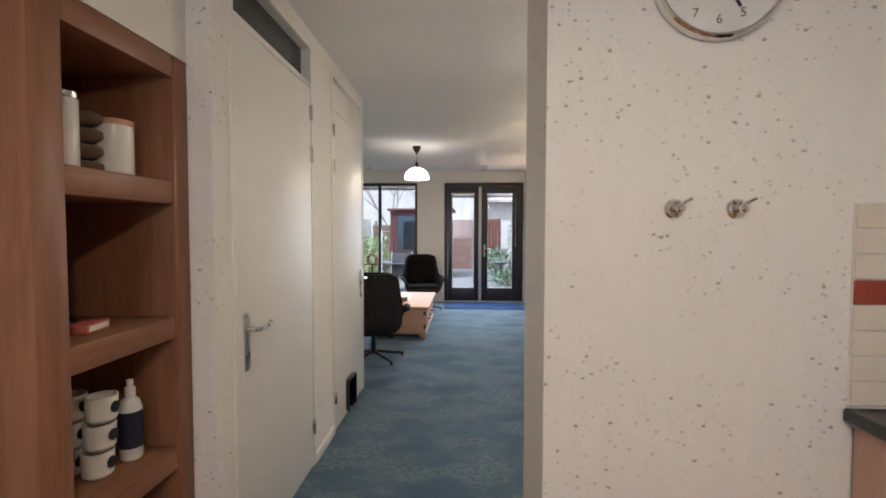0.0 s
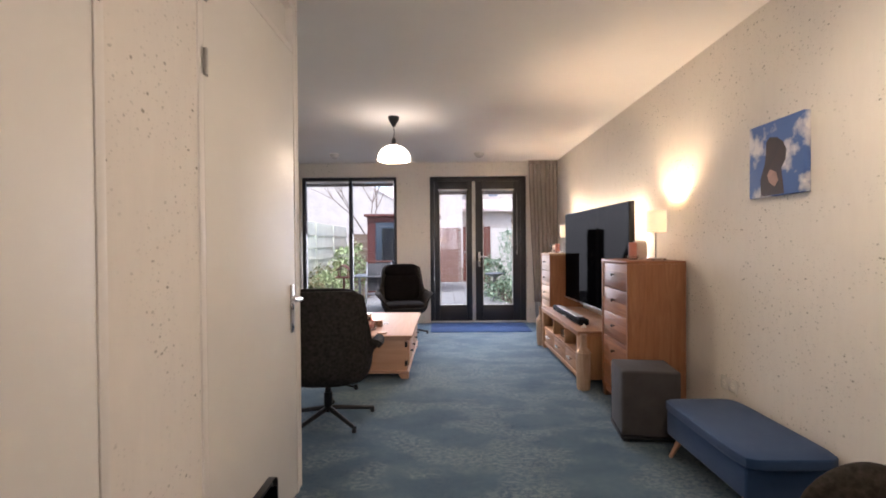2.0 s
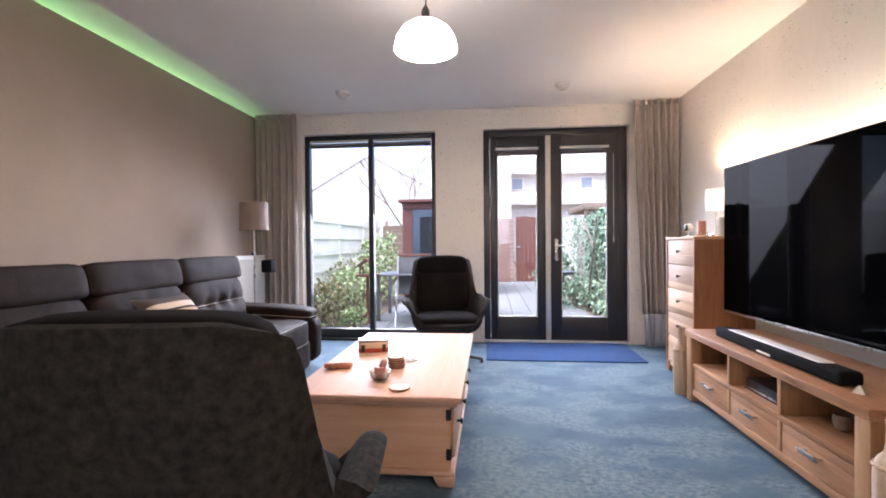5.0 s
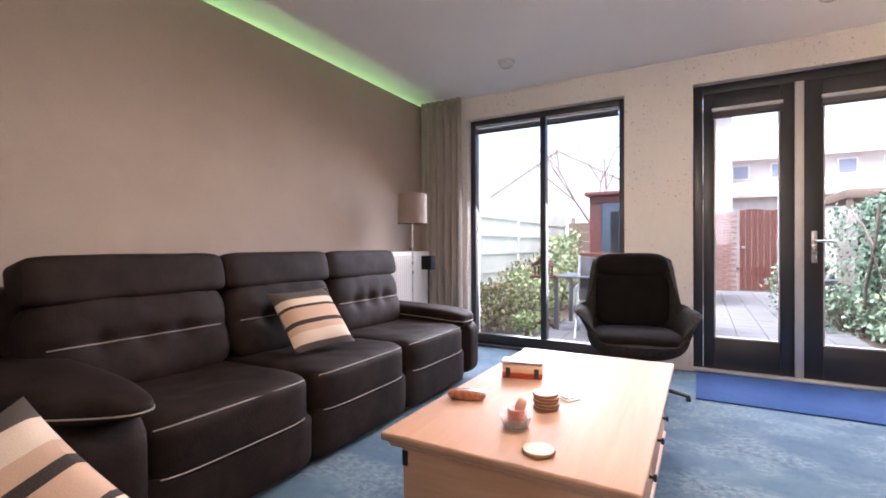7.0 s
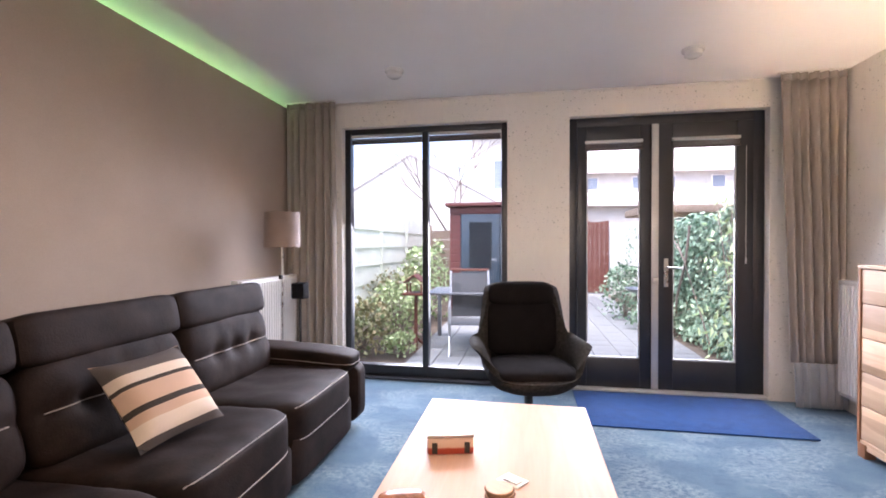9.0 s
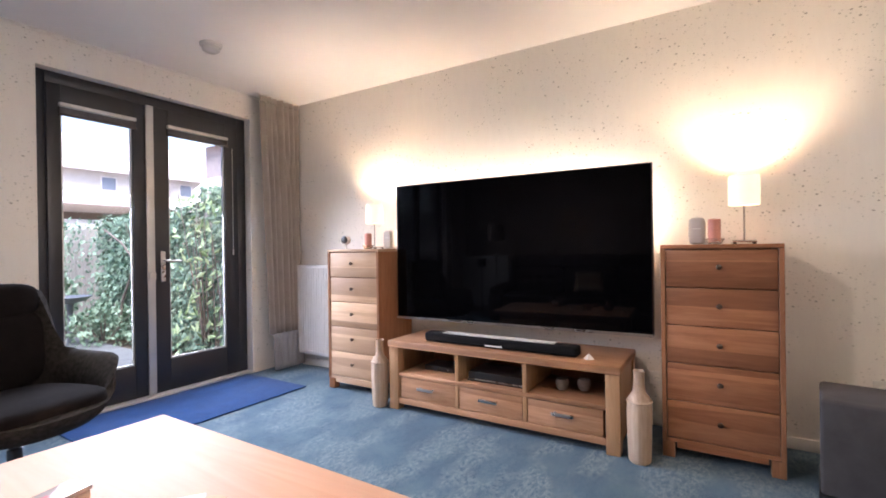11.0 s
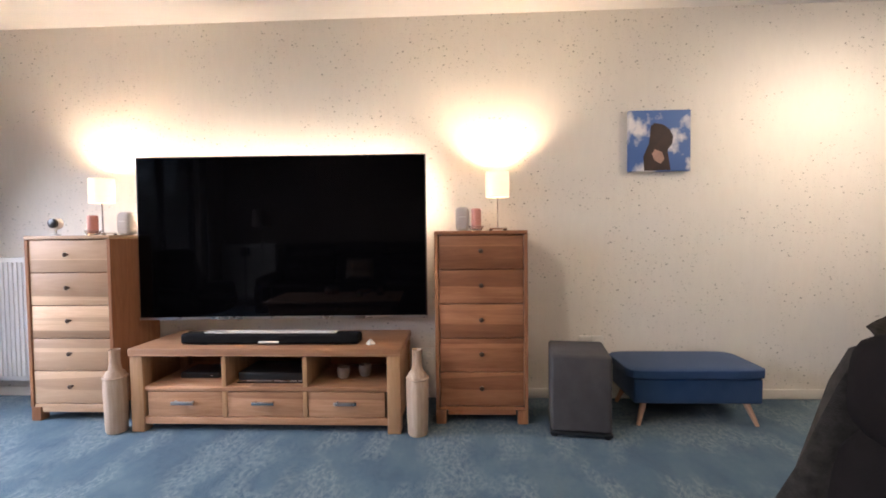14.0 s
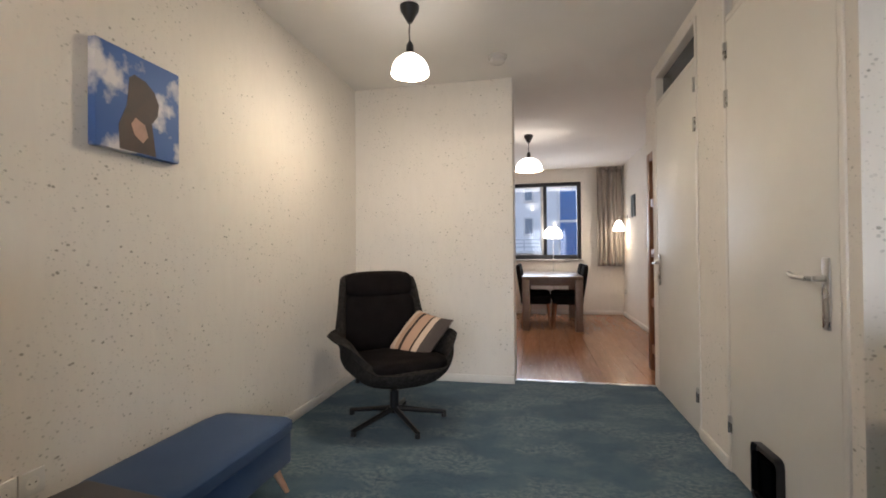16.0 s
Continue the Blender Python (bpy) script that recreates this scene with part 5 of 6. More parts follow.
GREYINK = plain("grey_ink", (0.16, 0.15, 0.14), 0.6)
wall_clock()
for x in (0.597, 0.769):
    k = thing("wall_hook", pose(x, P0, 1.482), "round chrome wall hook on the wallpaper", "hook", "wall hooks")
    part("rosette", turned(bmesh.new(), [(0.029, -0.0005), (0.029, -0.005), (0.024, -0.011), (0.012, -0.013)], steps=28, axis="y"), CHROME, k)
    part("knob", turned(bmesh.new(), [(0.010, -0.0135), (0.008, -0.03), (0.013, -0.036), (0.013, -0.046), (0.008, -0.052), (0.001, -0.053)], steps=20, axis="y"), CHROME, k)
    part("pin", rod(bmesh.new(), (0.008, -0.02, 0.012), (0.03, -0.045, 0.028), 0.0045), CHROME, k)


def kitchen():
    u = thing("kitchen_unit", pose(1.10, 0.4, 0), "pale pink-brown kitchen base cabinet", "kitchen cabinet")
    part("plinth", boxed(0.06, 0.52, -0.9, 0.925, 0, 0.10), BLACKPLASTIC, u)
    part("carcass", boxed(0.025, 0.53, -0.9, 0.925, 0.1005, 0.88), PINKWOOD, u)
    for i in range(3):
        a = -0.9 + i * 0.608
        d = part("door", boxed(0.004, 0.0245, a + 0.002, a + 0.604, 0.105, 0.875, 0.003), PINKWOOD, u)
        bm = bmesh.new()
        rod(bm, (-0.02, a + 0.06, 0.62), (-0.02, a + 0.06, 0.80), 0.006)
        for z in (0.64, 0.78):
            rod(bm, (-0.02, a + 0.06, z), (0.004, a + 0.06, z), 0.005)
        part("handle", bm, STEEL, d)
    single("worktop", boxed(1.075, 1.635, -0.52, 1.326, 0.8805, 0.92, 0.008, 3), WORKTOP, "dark speckled stone-look kitchen worktop", "worktop")
    single("kitchen_wall_cabinet", boxed(1.30, 1.636, -1.9, -0.4, 0.0, 2.1, 0.004), PINKWOOD, "tall pale kitchen cabinet at the end of the worktop", "kitchen cabinet")


PINKWOOD = wood("pale_cabinet_laminate", (0.55, 0.36, 0.27), (0.48, 0.30, 0.22), "z", 0.8, 0.4)
WORKTOP = plain("worktop", (0.022, 0.026, 0.025), 0.3, 0, 0.4, 40, 150, 0.03)
kitchen()
splash = thing("tile_splashback", pose(0, P0, 0), "cream kitchen wall tiles with one red tile", "tiles", "", "structure")
part("grout", boxed(1.088, 1.636, -0.006, -0.0005, 0.925, 1.50), TRIM, splash)
TILE = plain("cream_tile", (0.68, 0.60, 0.50), 0.22, 0, 0.08, 5)
TILERED = plain("red_tile", (0.30, 0.045, 0.025), 0.25, 0, 0.15, 5)
for r in range(8):
    for cc in range(4):
        x0 = 1.09 + cc * 0.137
        z0 = 0.928 + r * 0.0715
        part("tile", boxed(x0, x0 + 0.134, -0.0125, -0.0062, z0, z0 + 0.0685, 0.002, 1), TILERED if (r == 5 - 1 and cc == 0) else TILE, splash)

win2 = thing("window_2", pose(0, 0, 0), "black-framed dining window with two casements", "window", "", "structure")
wy = SOUTH - 0.10
bm = bmesh.new()
box(bm, WD0, WD0 + 0.07, wy - 0.06, wy + 0.03, WDZ0, WDZ1, 0.004)
box(bm, WD1 - 0.07, WD1, wy - 0.06, wy + 0.03, WDZ0, WDZ1, 0.004)
box(bm, WD0 + 0.07, WD1 - 0.07, wy - 0.06, wy + 0.03, WDZ1 - 0.07, WDZ1, 0.004)
box(bm, WD0 + 0.07, WD1 - 0.07, wy - 0.06, wy + 0.03, WDZ0, WDZ0 + 0.08, 0.004)
part("window_frame", bm, BLACK, win2)
part("mullion", boxed(-0.145, -0.085, wy - 0.06, wy + 0.033, WDZ0 + 0.08, WDZ1 - 0.07, 0.004), BLACK, win2)
part("cover_strip", boxed(-0.084, -0.035, wy - 0.06, wy + 0.036, WDZ0 + 0.08, WDZ1 - 0.07, 0.004), GREYBAR, win2)
part("window_sill", boxed(WD0 - 0.02, WD1 + 0.02, SOUTH - 0.12, SOUTH + 0.03, WDZ0 - 0.03, WDZ0 - 0.001, 0.006), GREYBAR, win2)
for a, b in ((WD0 + 0.07, -0.145), (-0.035, WD1 - 0.07)):
    glazing("pane", a, b, WDZ0 + 0.08, WDZ1 - 0.07, wy - 0.02, win2)
    bl = part("blind", boxed(a + 0.01, b - 0.01, wy + 0.04, wy + 0.065, WDZ1 - 0.10, WDZ1 - 0.08, 0.003), CERAMIC, win2, "raised white venetian blind")
    bm = bmesh.new()
    for i in range(6):
        box(bm, a + 0.012, b - 0.012, wy + 0.042, wy + 0.063, WDZ1 - 0.112 - 0.008 * i, WDZ1 - 0.109 - 0.008 * i)
    part("slats", bm, CERAMIC, bl)
curtain("curtain", -1.40, -0.99, SOUTH + 0.09, 0.85, 2.565, 5, "short grey gathered curtain beside the dining window")
radiator(pose(-0.1, SOUTH + 0.034, 0, 0, 0, 90), 0.9, 0.15, 0.75, "white ribbed radiator under the dining window")


def dining_table():
    t = thing("dining_table", pose(-0.165, -1.62, 0), "grey-brown wooden dining table with thick square legs", "dining table")
    part("tabletop", boxed(-0.415, 0.415, -0.75, 0.75, 0.715, 0.76, 0.005), GREYOAK, t)
    part("apron", boxed(-0.34, 0.34, -0.67, 0.67, 0.63, 0.7145, 0.003), GREYOAK, t)
    for a in (-1, 1):
        for b in (-1, 1):
            part("leg", boxed(min(a * 0.41, a * 0.31), max(a * 0.41, a * 0.31), min(b * 0.745, b * 0.645), max(b * 0.745, b * 0.645), 0, 0.7143, 0.004), GREYOAK, t)


GREYOAK = wood("grey_brown_oak", (0.20, 0.14, 0.11), (0.12, 0.08, 0.06), "y", 1.0, 0.3)
dining_table()


def dining_chair(m):
    c = thing("dining_chair", m, "dark upholstered dining chair pushed in at the table", "chair", "dining chairs")
    part("seat", puffy(bmesh.new(), (0, 0, 0.42), (0.44, 0.44, 0.15), 6, 8), DARKCLOTH, c)
    part("backrest", puffy(bmesh.new(), (0, -0.22, 0.67), (0.42, 0.07, 0.50), 6, 8, Matrix.Rotation(radians(9), 3, "X")), DARKCLOTH, c)
    for a in (-1, 1):
        for b in (-1, 1):
            part("leg", rod(bmesh.new(), (a * 0.17, b * 0.17, 0.36), (a * 0.19, b * 0.20, 0.0), 0.02, 0.014, 8), MERANTI, c)
    return c


first = dining_chair(pose(-0.39, -1.26, 0, 0, 0, -90))
for x, y, r in ((-0.39, -1.86, -90), (0.06, -1.26, 90), (0.06, -1.86, 90)):
    copy_thing(first, pose(x, y, 0, 0, 0, r))

lampd = thing("floor_lamp", pose(-0.24, -2.52, 0), "thin-stemmed floor lamp with a lit white dome", "floor lamp")
part("base", turned(bmesh.new(), [(0.11, 0), (0.11, 0.012), (0.012, 0.02)], steps=24), STEEL, lampd)
part("stem", rod(bmesh.new(), (0, 0, 0.02), (0, 0, 1.36), 0.007), STEEL, lampd)
part("shade", turned(bmesh.new(), [(0.15, 1.34), (0.155, 1.40), (0.13, 1.48), (0.07, 1.53), (0.001, 1.54)], steps=28), OPAL, lampd, "lit white dome shade")
wl = thing("wall_lamp", pose(DIN_WEST, -2.32, 1.5), "lit white hanging wall lamp beside the curtain", "wall lamp")
part("arm", path_rod(bmesh.new(), [(0.0, 0, 0.16), (0.13, 0, 0.17), (0.14, 0, 0.10)], 0.006), STEEL, wl)
part("back_plate", boxed(0.0005, 0.012, -0.03, 0.03, 0.12, 0.20, 0.003), STEEL, wl)
part("shade", turned(bmesh.new(), [(0.03, 0.11), (0.055, 0.07), (0.09, -0.02), (0.095, -0.06), (0.09, -0.06), (0.05, 0.06)], (0.14, 0, 0), 24), OPAL, wl, "lit white shade")
lamp("POINT", "wall_lamp_light", (DIN_WEST + 0.14, -2.32, 1.40), 1.6, (1.0, 0.8, 0.55), 0.05)
pf = thing("picture_frame", pose(DIN_WEST + 0.001, -1.83, 1.80), "small dark framed picture on the dining wall", "picture")
part("frame", boxed(0, 0.02, -0.13, 0.13, -0.17, 0.17, 0.003), BLACKPLASTIC, pf)
part("print", boxed(0.0205, 0.0215, -0.11, 0.11, -0.15, 0.15), plain("dark_print", (0.03, 0.045, 0.05), 0.4, 0, 0.6, 12), pf)


def socket(m, label):
    s = thing("wall_socket", m, label, "socket", "wall sockets")
    part("plate", boxed(-0.012, 0, -0.04, 0.04, -0.04, 0.04, 0.004), CERAMIC, s)
    part("well", turned(bmesh.new(), [(0.021, -0.0125), (0.019, -0.0128), (0.017, -0.0126)], steps=20, axis="x"), TRIM, s)
    for a in (-0.0095, 0.0095):
        part("hole", turned(bmesh.new(), [(0.0025, -0.0122), (0.0025, -0.0131)], (0, a, 0), 8, "x"), BLACKPLASTIC, s)


socket(pose(EAST - 0.0005, 4.462, 0.385), "cream wall socket above the bench")
socket(pose(EAST - 0.0005, 4.545, 0.385), "cream wall socket beside the speaker box")
socket(pose(EAST - 0.0005, 5.60, 0.30), "cream wall socket behind the vase")
socket(pose(DIN_WEST + 0.0005, -2.5, 0.42, 0, 0, 180), "white wall socket in the dining corner")

# ---- garden ----
def leaf_mat(name, a, b):
    n = Nodes(name)
    g = n.node("ShaderNodeNewGeometry")
    col = n.mix(g.outputs["Random Per Island"], a, b)
    n.put(n.bsdf, "Transmission Weight", 0.0)
    return n.done(col, 0.5, 0, 0.4)


IVY = leaf_mat("ivy_leaves", (0.05, 0.11, 0.06), (0.30, 0.40, 0.27))
SHRUB = leaf_mat("shrub_leaves", (0.13, 0.21, 0.07), (0.42, 0.50, 0.26))
SHRUB2 = leaf_mat("autumn_shrub_leaves", (0.10, 0.15, 0.05), (0.33, 0.28, 0.15))
TWIG = plain("twig_bark", (0.20, 0.155, 0.125), 0.9, 0, 0.4, 20)
PAVE = plain("garden_paver", (0.185, 0.19, 0.182), 0.85, 0, 0.25, 3, 80, 0.3)
FENCE = plain("pale_green_fence", (0.62, 0.66, 0.54), 0.75, 0, 0.15, 2, 40, 0.2)
FENCE2 = wood("brown_fence", (0.24, 0.18, 0.13), (0.16, 0.12, 0.085), "x", 0.8, 0.7)
FENCE3 = wood("weathered_fence", (0.46, 0.42, 0.36), (0.34, 0.30, 0.25), "z", 0.8, 0.8)
REDWOOD = plain("red_cladding", (0.10, 0.022, 0.017), 0.6, 0, 0.2, 4)
SLATE = plain("slate_blue_paint", (0.018, 0.036, 0.052), 0.5, 0, 0.12)
BRICK = plain("red_brick", (0.25, 0.145, 0.11), 0.85, 0, 0.35, 9, 60, 0.3)
MORTAR = plain("mortar", (0.28, 0.26, 0.23), 0.9)
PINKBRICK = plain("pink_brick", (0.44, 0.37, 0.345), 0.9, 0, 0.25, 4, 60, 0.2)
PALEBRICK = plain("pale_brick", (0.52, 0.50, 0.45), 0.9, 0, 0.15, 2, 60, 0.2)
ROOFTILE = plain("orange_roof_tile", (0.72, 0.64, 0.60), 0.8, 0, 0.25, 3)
GATEWOOD = wood("red_brown_gate", (0.14, 0.05, 0.034), (0.10, 0.034, 0.022), "z", 0.9, 0.6)
SOIL = plain("soil", (0.10, 0.075, 0.05), 0.95, 0, 0.4, 6, 60, 0.5)
PANEBLUE = plain("far_window_glass", (0.20, 0.235, 0.28), 0.1, 0, 0.1)
# blue base colour paints the sky's reflection into the bay's panes
SKYPANE = plain("sky_reflection_bay_glass", (0.06, 0.15, 0.36), 0.12, 0, 0.15)
GREYMETAL = plain("grey_garden_metal", (0.16, 0.17, 0.18), 0.4, 0.5, 0.1)
G = -0.06

setting("ground", boxed(-400, 400, -400, 400, G - 0.5, G - 0.045), SOIL, "soil and ground around the house", "ground")


def leaves(bm, centre, size, normal=None, wide=0.7):
    """One folded leaf."""
    d = Vector((random.gauss(0, 1), random.gauss(0, 1), random.gauss(0, 1)))
    n = (Vector(normal) * 1.3 + d * 0.55 if normal else d).normalized()
    t = n.cross(Vector((random.gauss(0, 1), random.gauss(0, 1), random.gauss(0, 0.6)))).normalized()
    b = n.cross(t)
    c = Vector(centre)
    p = [c - t * size, c + b * size * wide - n * size * 0.15, c + t * size, c - b * size * wide - n * size * 0.15]
    v = [bm.verts.new(q) for q in p]
    bm.faces.new((v[0], v[1], v[2]))
    bm.faces.new((v[0], v[2], v[3]))


def leafy(name, bm, mat, label, category):
    me = bpy.data.meshes.new(name)
    bm.to_mesh(me)
    bm.free()
    me.materials.append(mat)
    return tagged(new(name, me), label, category, "", "stuff")


def hedge():
    bm = bmesh.new()
    for _ in range(13000):
        y = random.uniform(9.6, 13.3) if random.random() < 0.9 else random.uniform(13.3, 16.2)
        top = 1.62 + 0.16 * noise.noise((y * 0.9, 3, 0)) + (0.25 if y < 10.6 else 0)
        z = random.uniform(G, top)
        x = 1.62 + 0.14 * noise.noise((y * 1.1, z * 1.2, 5)) + random.gauss(0, 0.05) - 0.22 * max(0, 0.5 - z) * (1 + noise.noise((y * 2, 8, 1)))
        leaves(bm, (x, y, z), random.uniform(0.02, 0.046), (-1, 0, 0.35))
    for _ in range(700):
        y = random.uniform(9.6, 13.2)
        leaves(bm, (random.uniform(1.6, 2.0), y, 1.66 + 0.16 * noise.noise((y * 0.9, 3, 0)) + random.gauss(0, 0.04)), random.uniform(0.025, 0.055), (0, 0, 1))
    leafy("ivy_hedge", bm, IVY, "dense ivy growing over the garden fence", "hedge")
    bm = bmesh.new()
    for _ in range(210):
        y, z = random.gauss(10.1, 0.35), random.uniform(G + 0.05, 1.75)
        leaves(bm, (1.38 + random.gauss(0, 0.10), y, z), random.uniform(0.035, 0.07), (-1, -0.4, 0.5), 0.38)
    leafy("laurel", bm, SHRUB, "light green large-leaved shrub beside the garden doors", "shrub")
    bm = bmesh.new()
    for i in range(14):
        y = 10.1 + random.gauss(0, 0.3)
        rod(bm, (1.5, y, G), (1.4 + random.gauss(0, 0.08), y + random.gauss(0, 0.15), random.uniform(1.1, 1.8)), 0.010, 0.004, 5)
    path_rod(bm, [(1.42, 12.2, G), (1.40, 12.0, 0.5), (1.38, 11.6, 1.0), (1.40, 11.5, 1.5)], 0.018, 6)
    path_rod(bm, [(1.38, 11.6, 1.0), (1.36, 11.9, 1.25), (1.36, 12.4, 1.45)], 0.012, 6)
    single("hedge_stems", bm, TWIG, "bare twisted stems in front of the ivy", "stems", "", "stuff")


def shrub(cx, cy, r, h, n, mat, label, leaf=0.03):
    bm = bmesh.new()
    for _ in range(n):
        a, q = random.uniform(0, 2 * math.pi), random.random() ** 0.5
        z = random.random() ** 0.7
        rr = r * q * math.sqrt(max(0.05, 1 - (z - 0.35) ** 2 * 1.6)) * (1 + 0.35 * noise.noise((math.cos(a) * 2, math.sin(a) * 2, z * 3 + cx)))
        leaves(bm, (cx + rr * math.cos(a), cy + rr * math.sin(a), G + h * z * (1 + 0.2 * noise.noise((cx, a, 1)))), random.uniform(0.6, 1.3) * leaf)
    ob = leafy("shrub", bm, mat, label, "shrub")
    bm = bmesh.new()
    for i in range(12):
        a = random.uniform(0, 6.28)
        rod(bm, (cx, cy, G - 0.04), (cx + 0.7 * r * math.cos(a), cy + 0.7 * r * math.sin(a), G + h * random.uniform(0.6, 1.0)), 0.010, 0.003, 5)
    single("shrub_stems", bm, TWIG, "thin bare stems of a garden shrub", "stems", "", "stuff")


hedge()
shrub(-2.75, 10.3, 0.42, 0.62, 800, SHRUB2, "low reddish green border shrub", 0.035)
shrub(-2.55, 11.2, 0.50, 0.75, 1000, SHRUB, "yellow-green border shrub under the fence", 0.03)
shrub(-2.85, 12.2, 0.55, 0.85, 1000, SHRUB2, "mixed border shrub by the fence", 0.03)
shrub(-2.55, 12.9, 0.50, 1.25, 1200, SHRUB, "tall variegated shrub in front of the shed", 0.04)
shrub(-2.25, 10.2, 0.22, 0.25, 260, SHRUB, "low ground plants along the border", 0.03)
shrub(0.98, 13.4, 0.45, 0.95, 1100, IVY, "dark green bush beside the path", 0.035)
shrub(1.25, 12.2, 0.5, 0.45, 700, IVY, "low ivy spilling on the paving", 0.035)


def fence():
    f = thing("fence", pose(-3.35, 0, 0), "pale green horizontal board garden fence", "fence")
    y = 9.4
    while y < 16.3:
        part("post", boxed(-0.04, 0.04, y - 0.04, y + 0.04, G - 0.05, 1.80, 0.006), FENCE, f)
        if y + 1.75 < 16.6:
            for i in range(6):
                z = G + 0.06 + i * 0.30
                bm = boxed(-0.012, 0.012, y + 0.041, y + 1.709, z, z + 0.32, 0.003, 1)
                for v in bm.verts:
                    v.co.x += 0.025 - 0.05 * (v.co.z - z) / 0.32
                part("board", bm, FENCE, f)
        y += 1.75
    b = thing("fence", pose(0, 16.5, 0), "brown wooden fence at the back of the garden", "fence")
    for i in range(7):
        part("board", boxed(-3.3, -1.9, -0.012, 0.012, G + 0.24 * i, G + 0.23 + 0.24 * i, 0.003, 1), FENCE2, b)
    for x in (-3.2, -2.6, -2.0):
        part("post", boxed(x - 0.04, x + 0.04, 0.013, 0.09, G - 0.05, 1.75, 0.005), FENCE2, b)
    b = thing("fence", pose(1.95, 0, 0), "weathered wooden fence behind the ivy", "fence")
    for i in range(42):
        y = 9.4 + i * 0.16
        part("board", boxed(-0.01, 0.01, y, y + 0.15, G - 0.04, 1.55 + 0.02 * math.sin(i * 2.7), 0.003, 1), FENCE3, b)


fence()


def shed():
    s = thing("shed", pose(-2.27, 14.05, 0), "red board-clad garden shed with slate blue glazed doors", "shed")
    W, D, H = 1.9, 2.0, 2.02
    part("wall", boxed(0.02, W - 0.02, 0.02, D, G - 0.04, H - 0.1), BLACK, s)
    for i in range(12):
        z = G + 0.16 * i
        part("cladding_board", boxed(0.0, 0.22, 0.0, 0.0195, z, z + 0.152, 0.006, 1), REDWOOD, s)
        part("cladding_board", boxed(0.0, 0.0195, 0.02, D, z, z + 0.152, 0.006, 1), REDWOOD, s)
    part("top_board", boxed(0.0, W, -0.002, 0.0195, 1.87, 2.0, 0.004), REDWOOD, s)
    part("roof", boxed(-0.08, W + 0.08, -0.10, D + 0.1, 2.02, 2.09, 0.01), REDWOOD, s)
    for a in (0.25, 1.02):
        d = part("door", boxed(a, a + 0.75, -0.015, 0.0195, G, 1.86, 0.005), SLATE, s, "slate blue door")
        part("pane", boxed(a + 0.15, a + 0.60, -0.0205, -0.0155, 0.75, 1.70), PANEDARK, d, "dark door pane")
        part("handle", path_rod(bmesh.new(), [(a + 0.69, -0.018, 0.95), (a + 0.69, -0.05, 0.95), (a + 0.60, -0.055, 0.95)], 0.009), STEEL, d)
    part("door_frame", boxed(0.222, 0.249, -0.012, 0.0195, G, 1.868), SLATE, s)


PANEDARK = plain("dark_shed_glass", (0.012, 0.016, 0.02), 0.35, 0, 0.1, 3, 40, 0, 0.08)
shed()


def birdhouse():
    b = thing("bird_table", pose(-2.13, 10.55, G - 0.04), "small wooden bird feeder house on a tripod post", "bird feeder")
    part("post", rod(bmesh.new(), (0, 0, 0.02), (0, 0, 0.72), 0.022, steps=8), GATEWOOD, b)
    for i in range(3):
        a = radians(120 * i + 40)
        part("tripod_leg", rod(bmesh.new(), (0, 0, 0.18), (0.20 * math.cos(a), 0.20 * math.sin(a), 0.0), 0.016, 0.014, 8), GATEWOOD, b)
    part("tray", boxed(-0.15, 0.15, -0.12, 0.12, 0.72, 0.75, 0.004), GATEWOOD, b)
    for sx in (-1, 1):
        for sy in (-1, 1):
            part("corner_post", boxed(sx * 0.09 - 0.01, sx * 0.09 + 0.01, sy * 0.08 - 0.01, sy * 0.08 + 0.01, 0.7505, 0.87), GATEWOOD, b)
        bm = boxed(-0.085, 0.085, -0.13, 0.13, -0.007, 0.007, 0.002, 1)
        for v in bm.verts:
            v.co = Matrix.Rotation(radians(38 * sx), 3, "Y") @ v.co + Vector((sx * 0.065, 0, 0.925))
        part("roof_board", bm, GATEWOOD, b)


birdhouse()


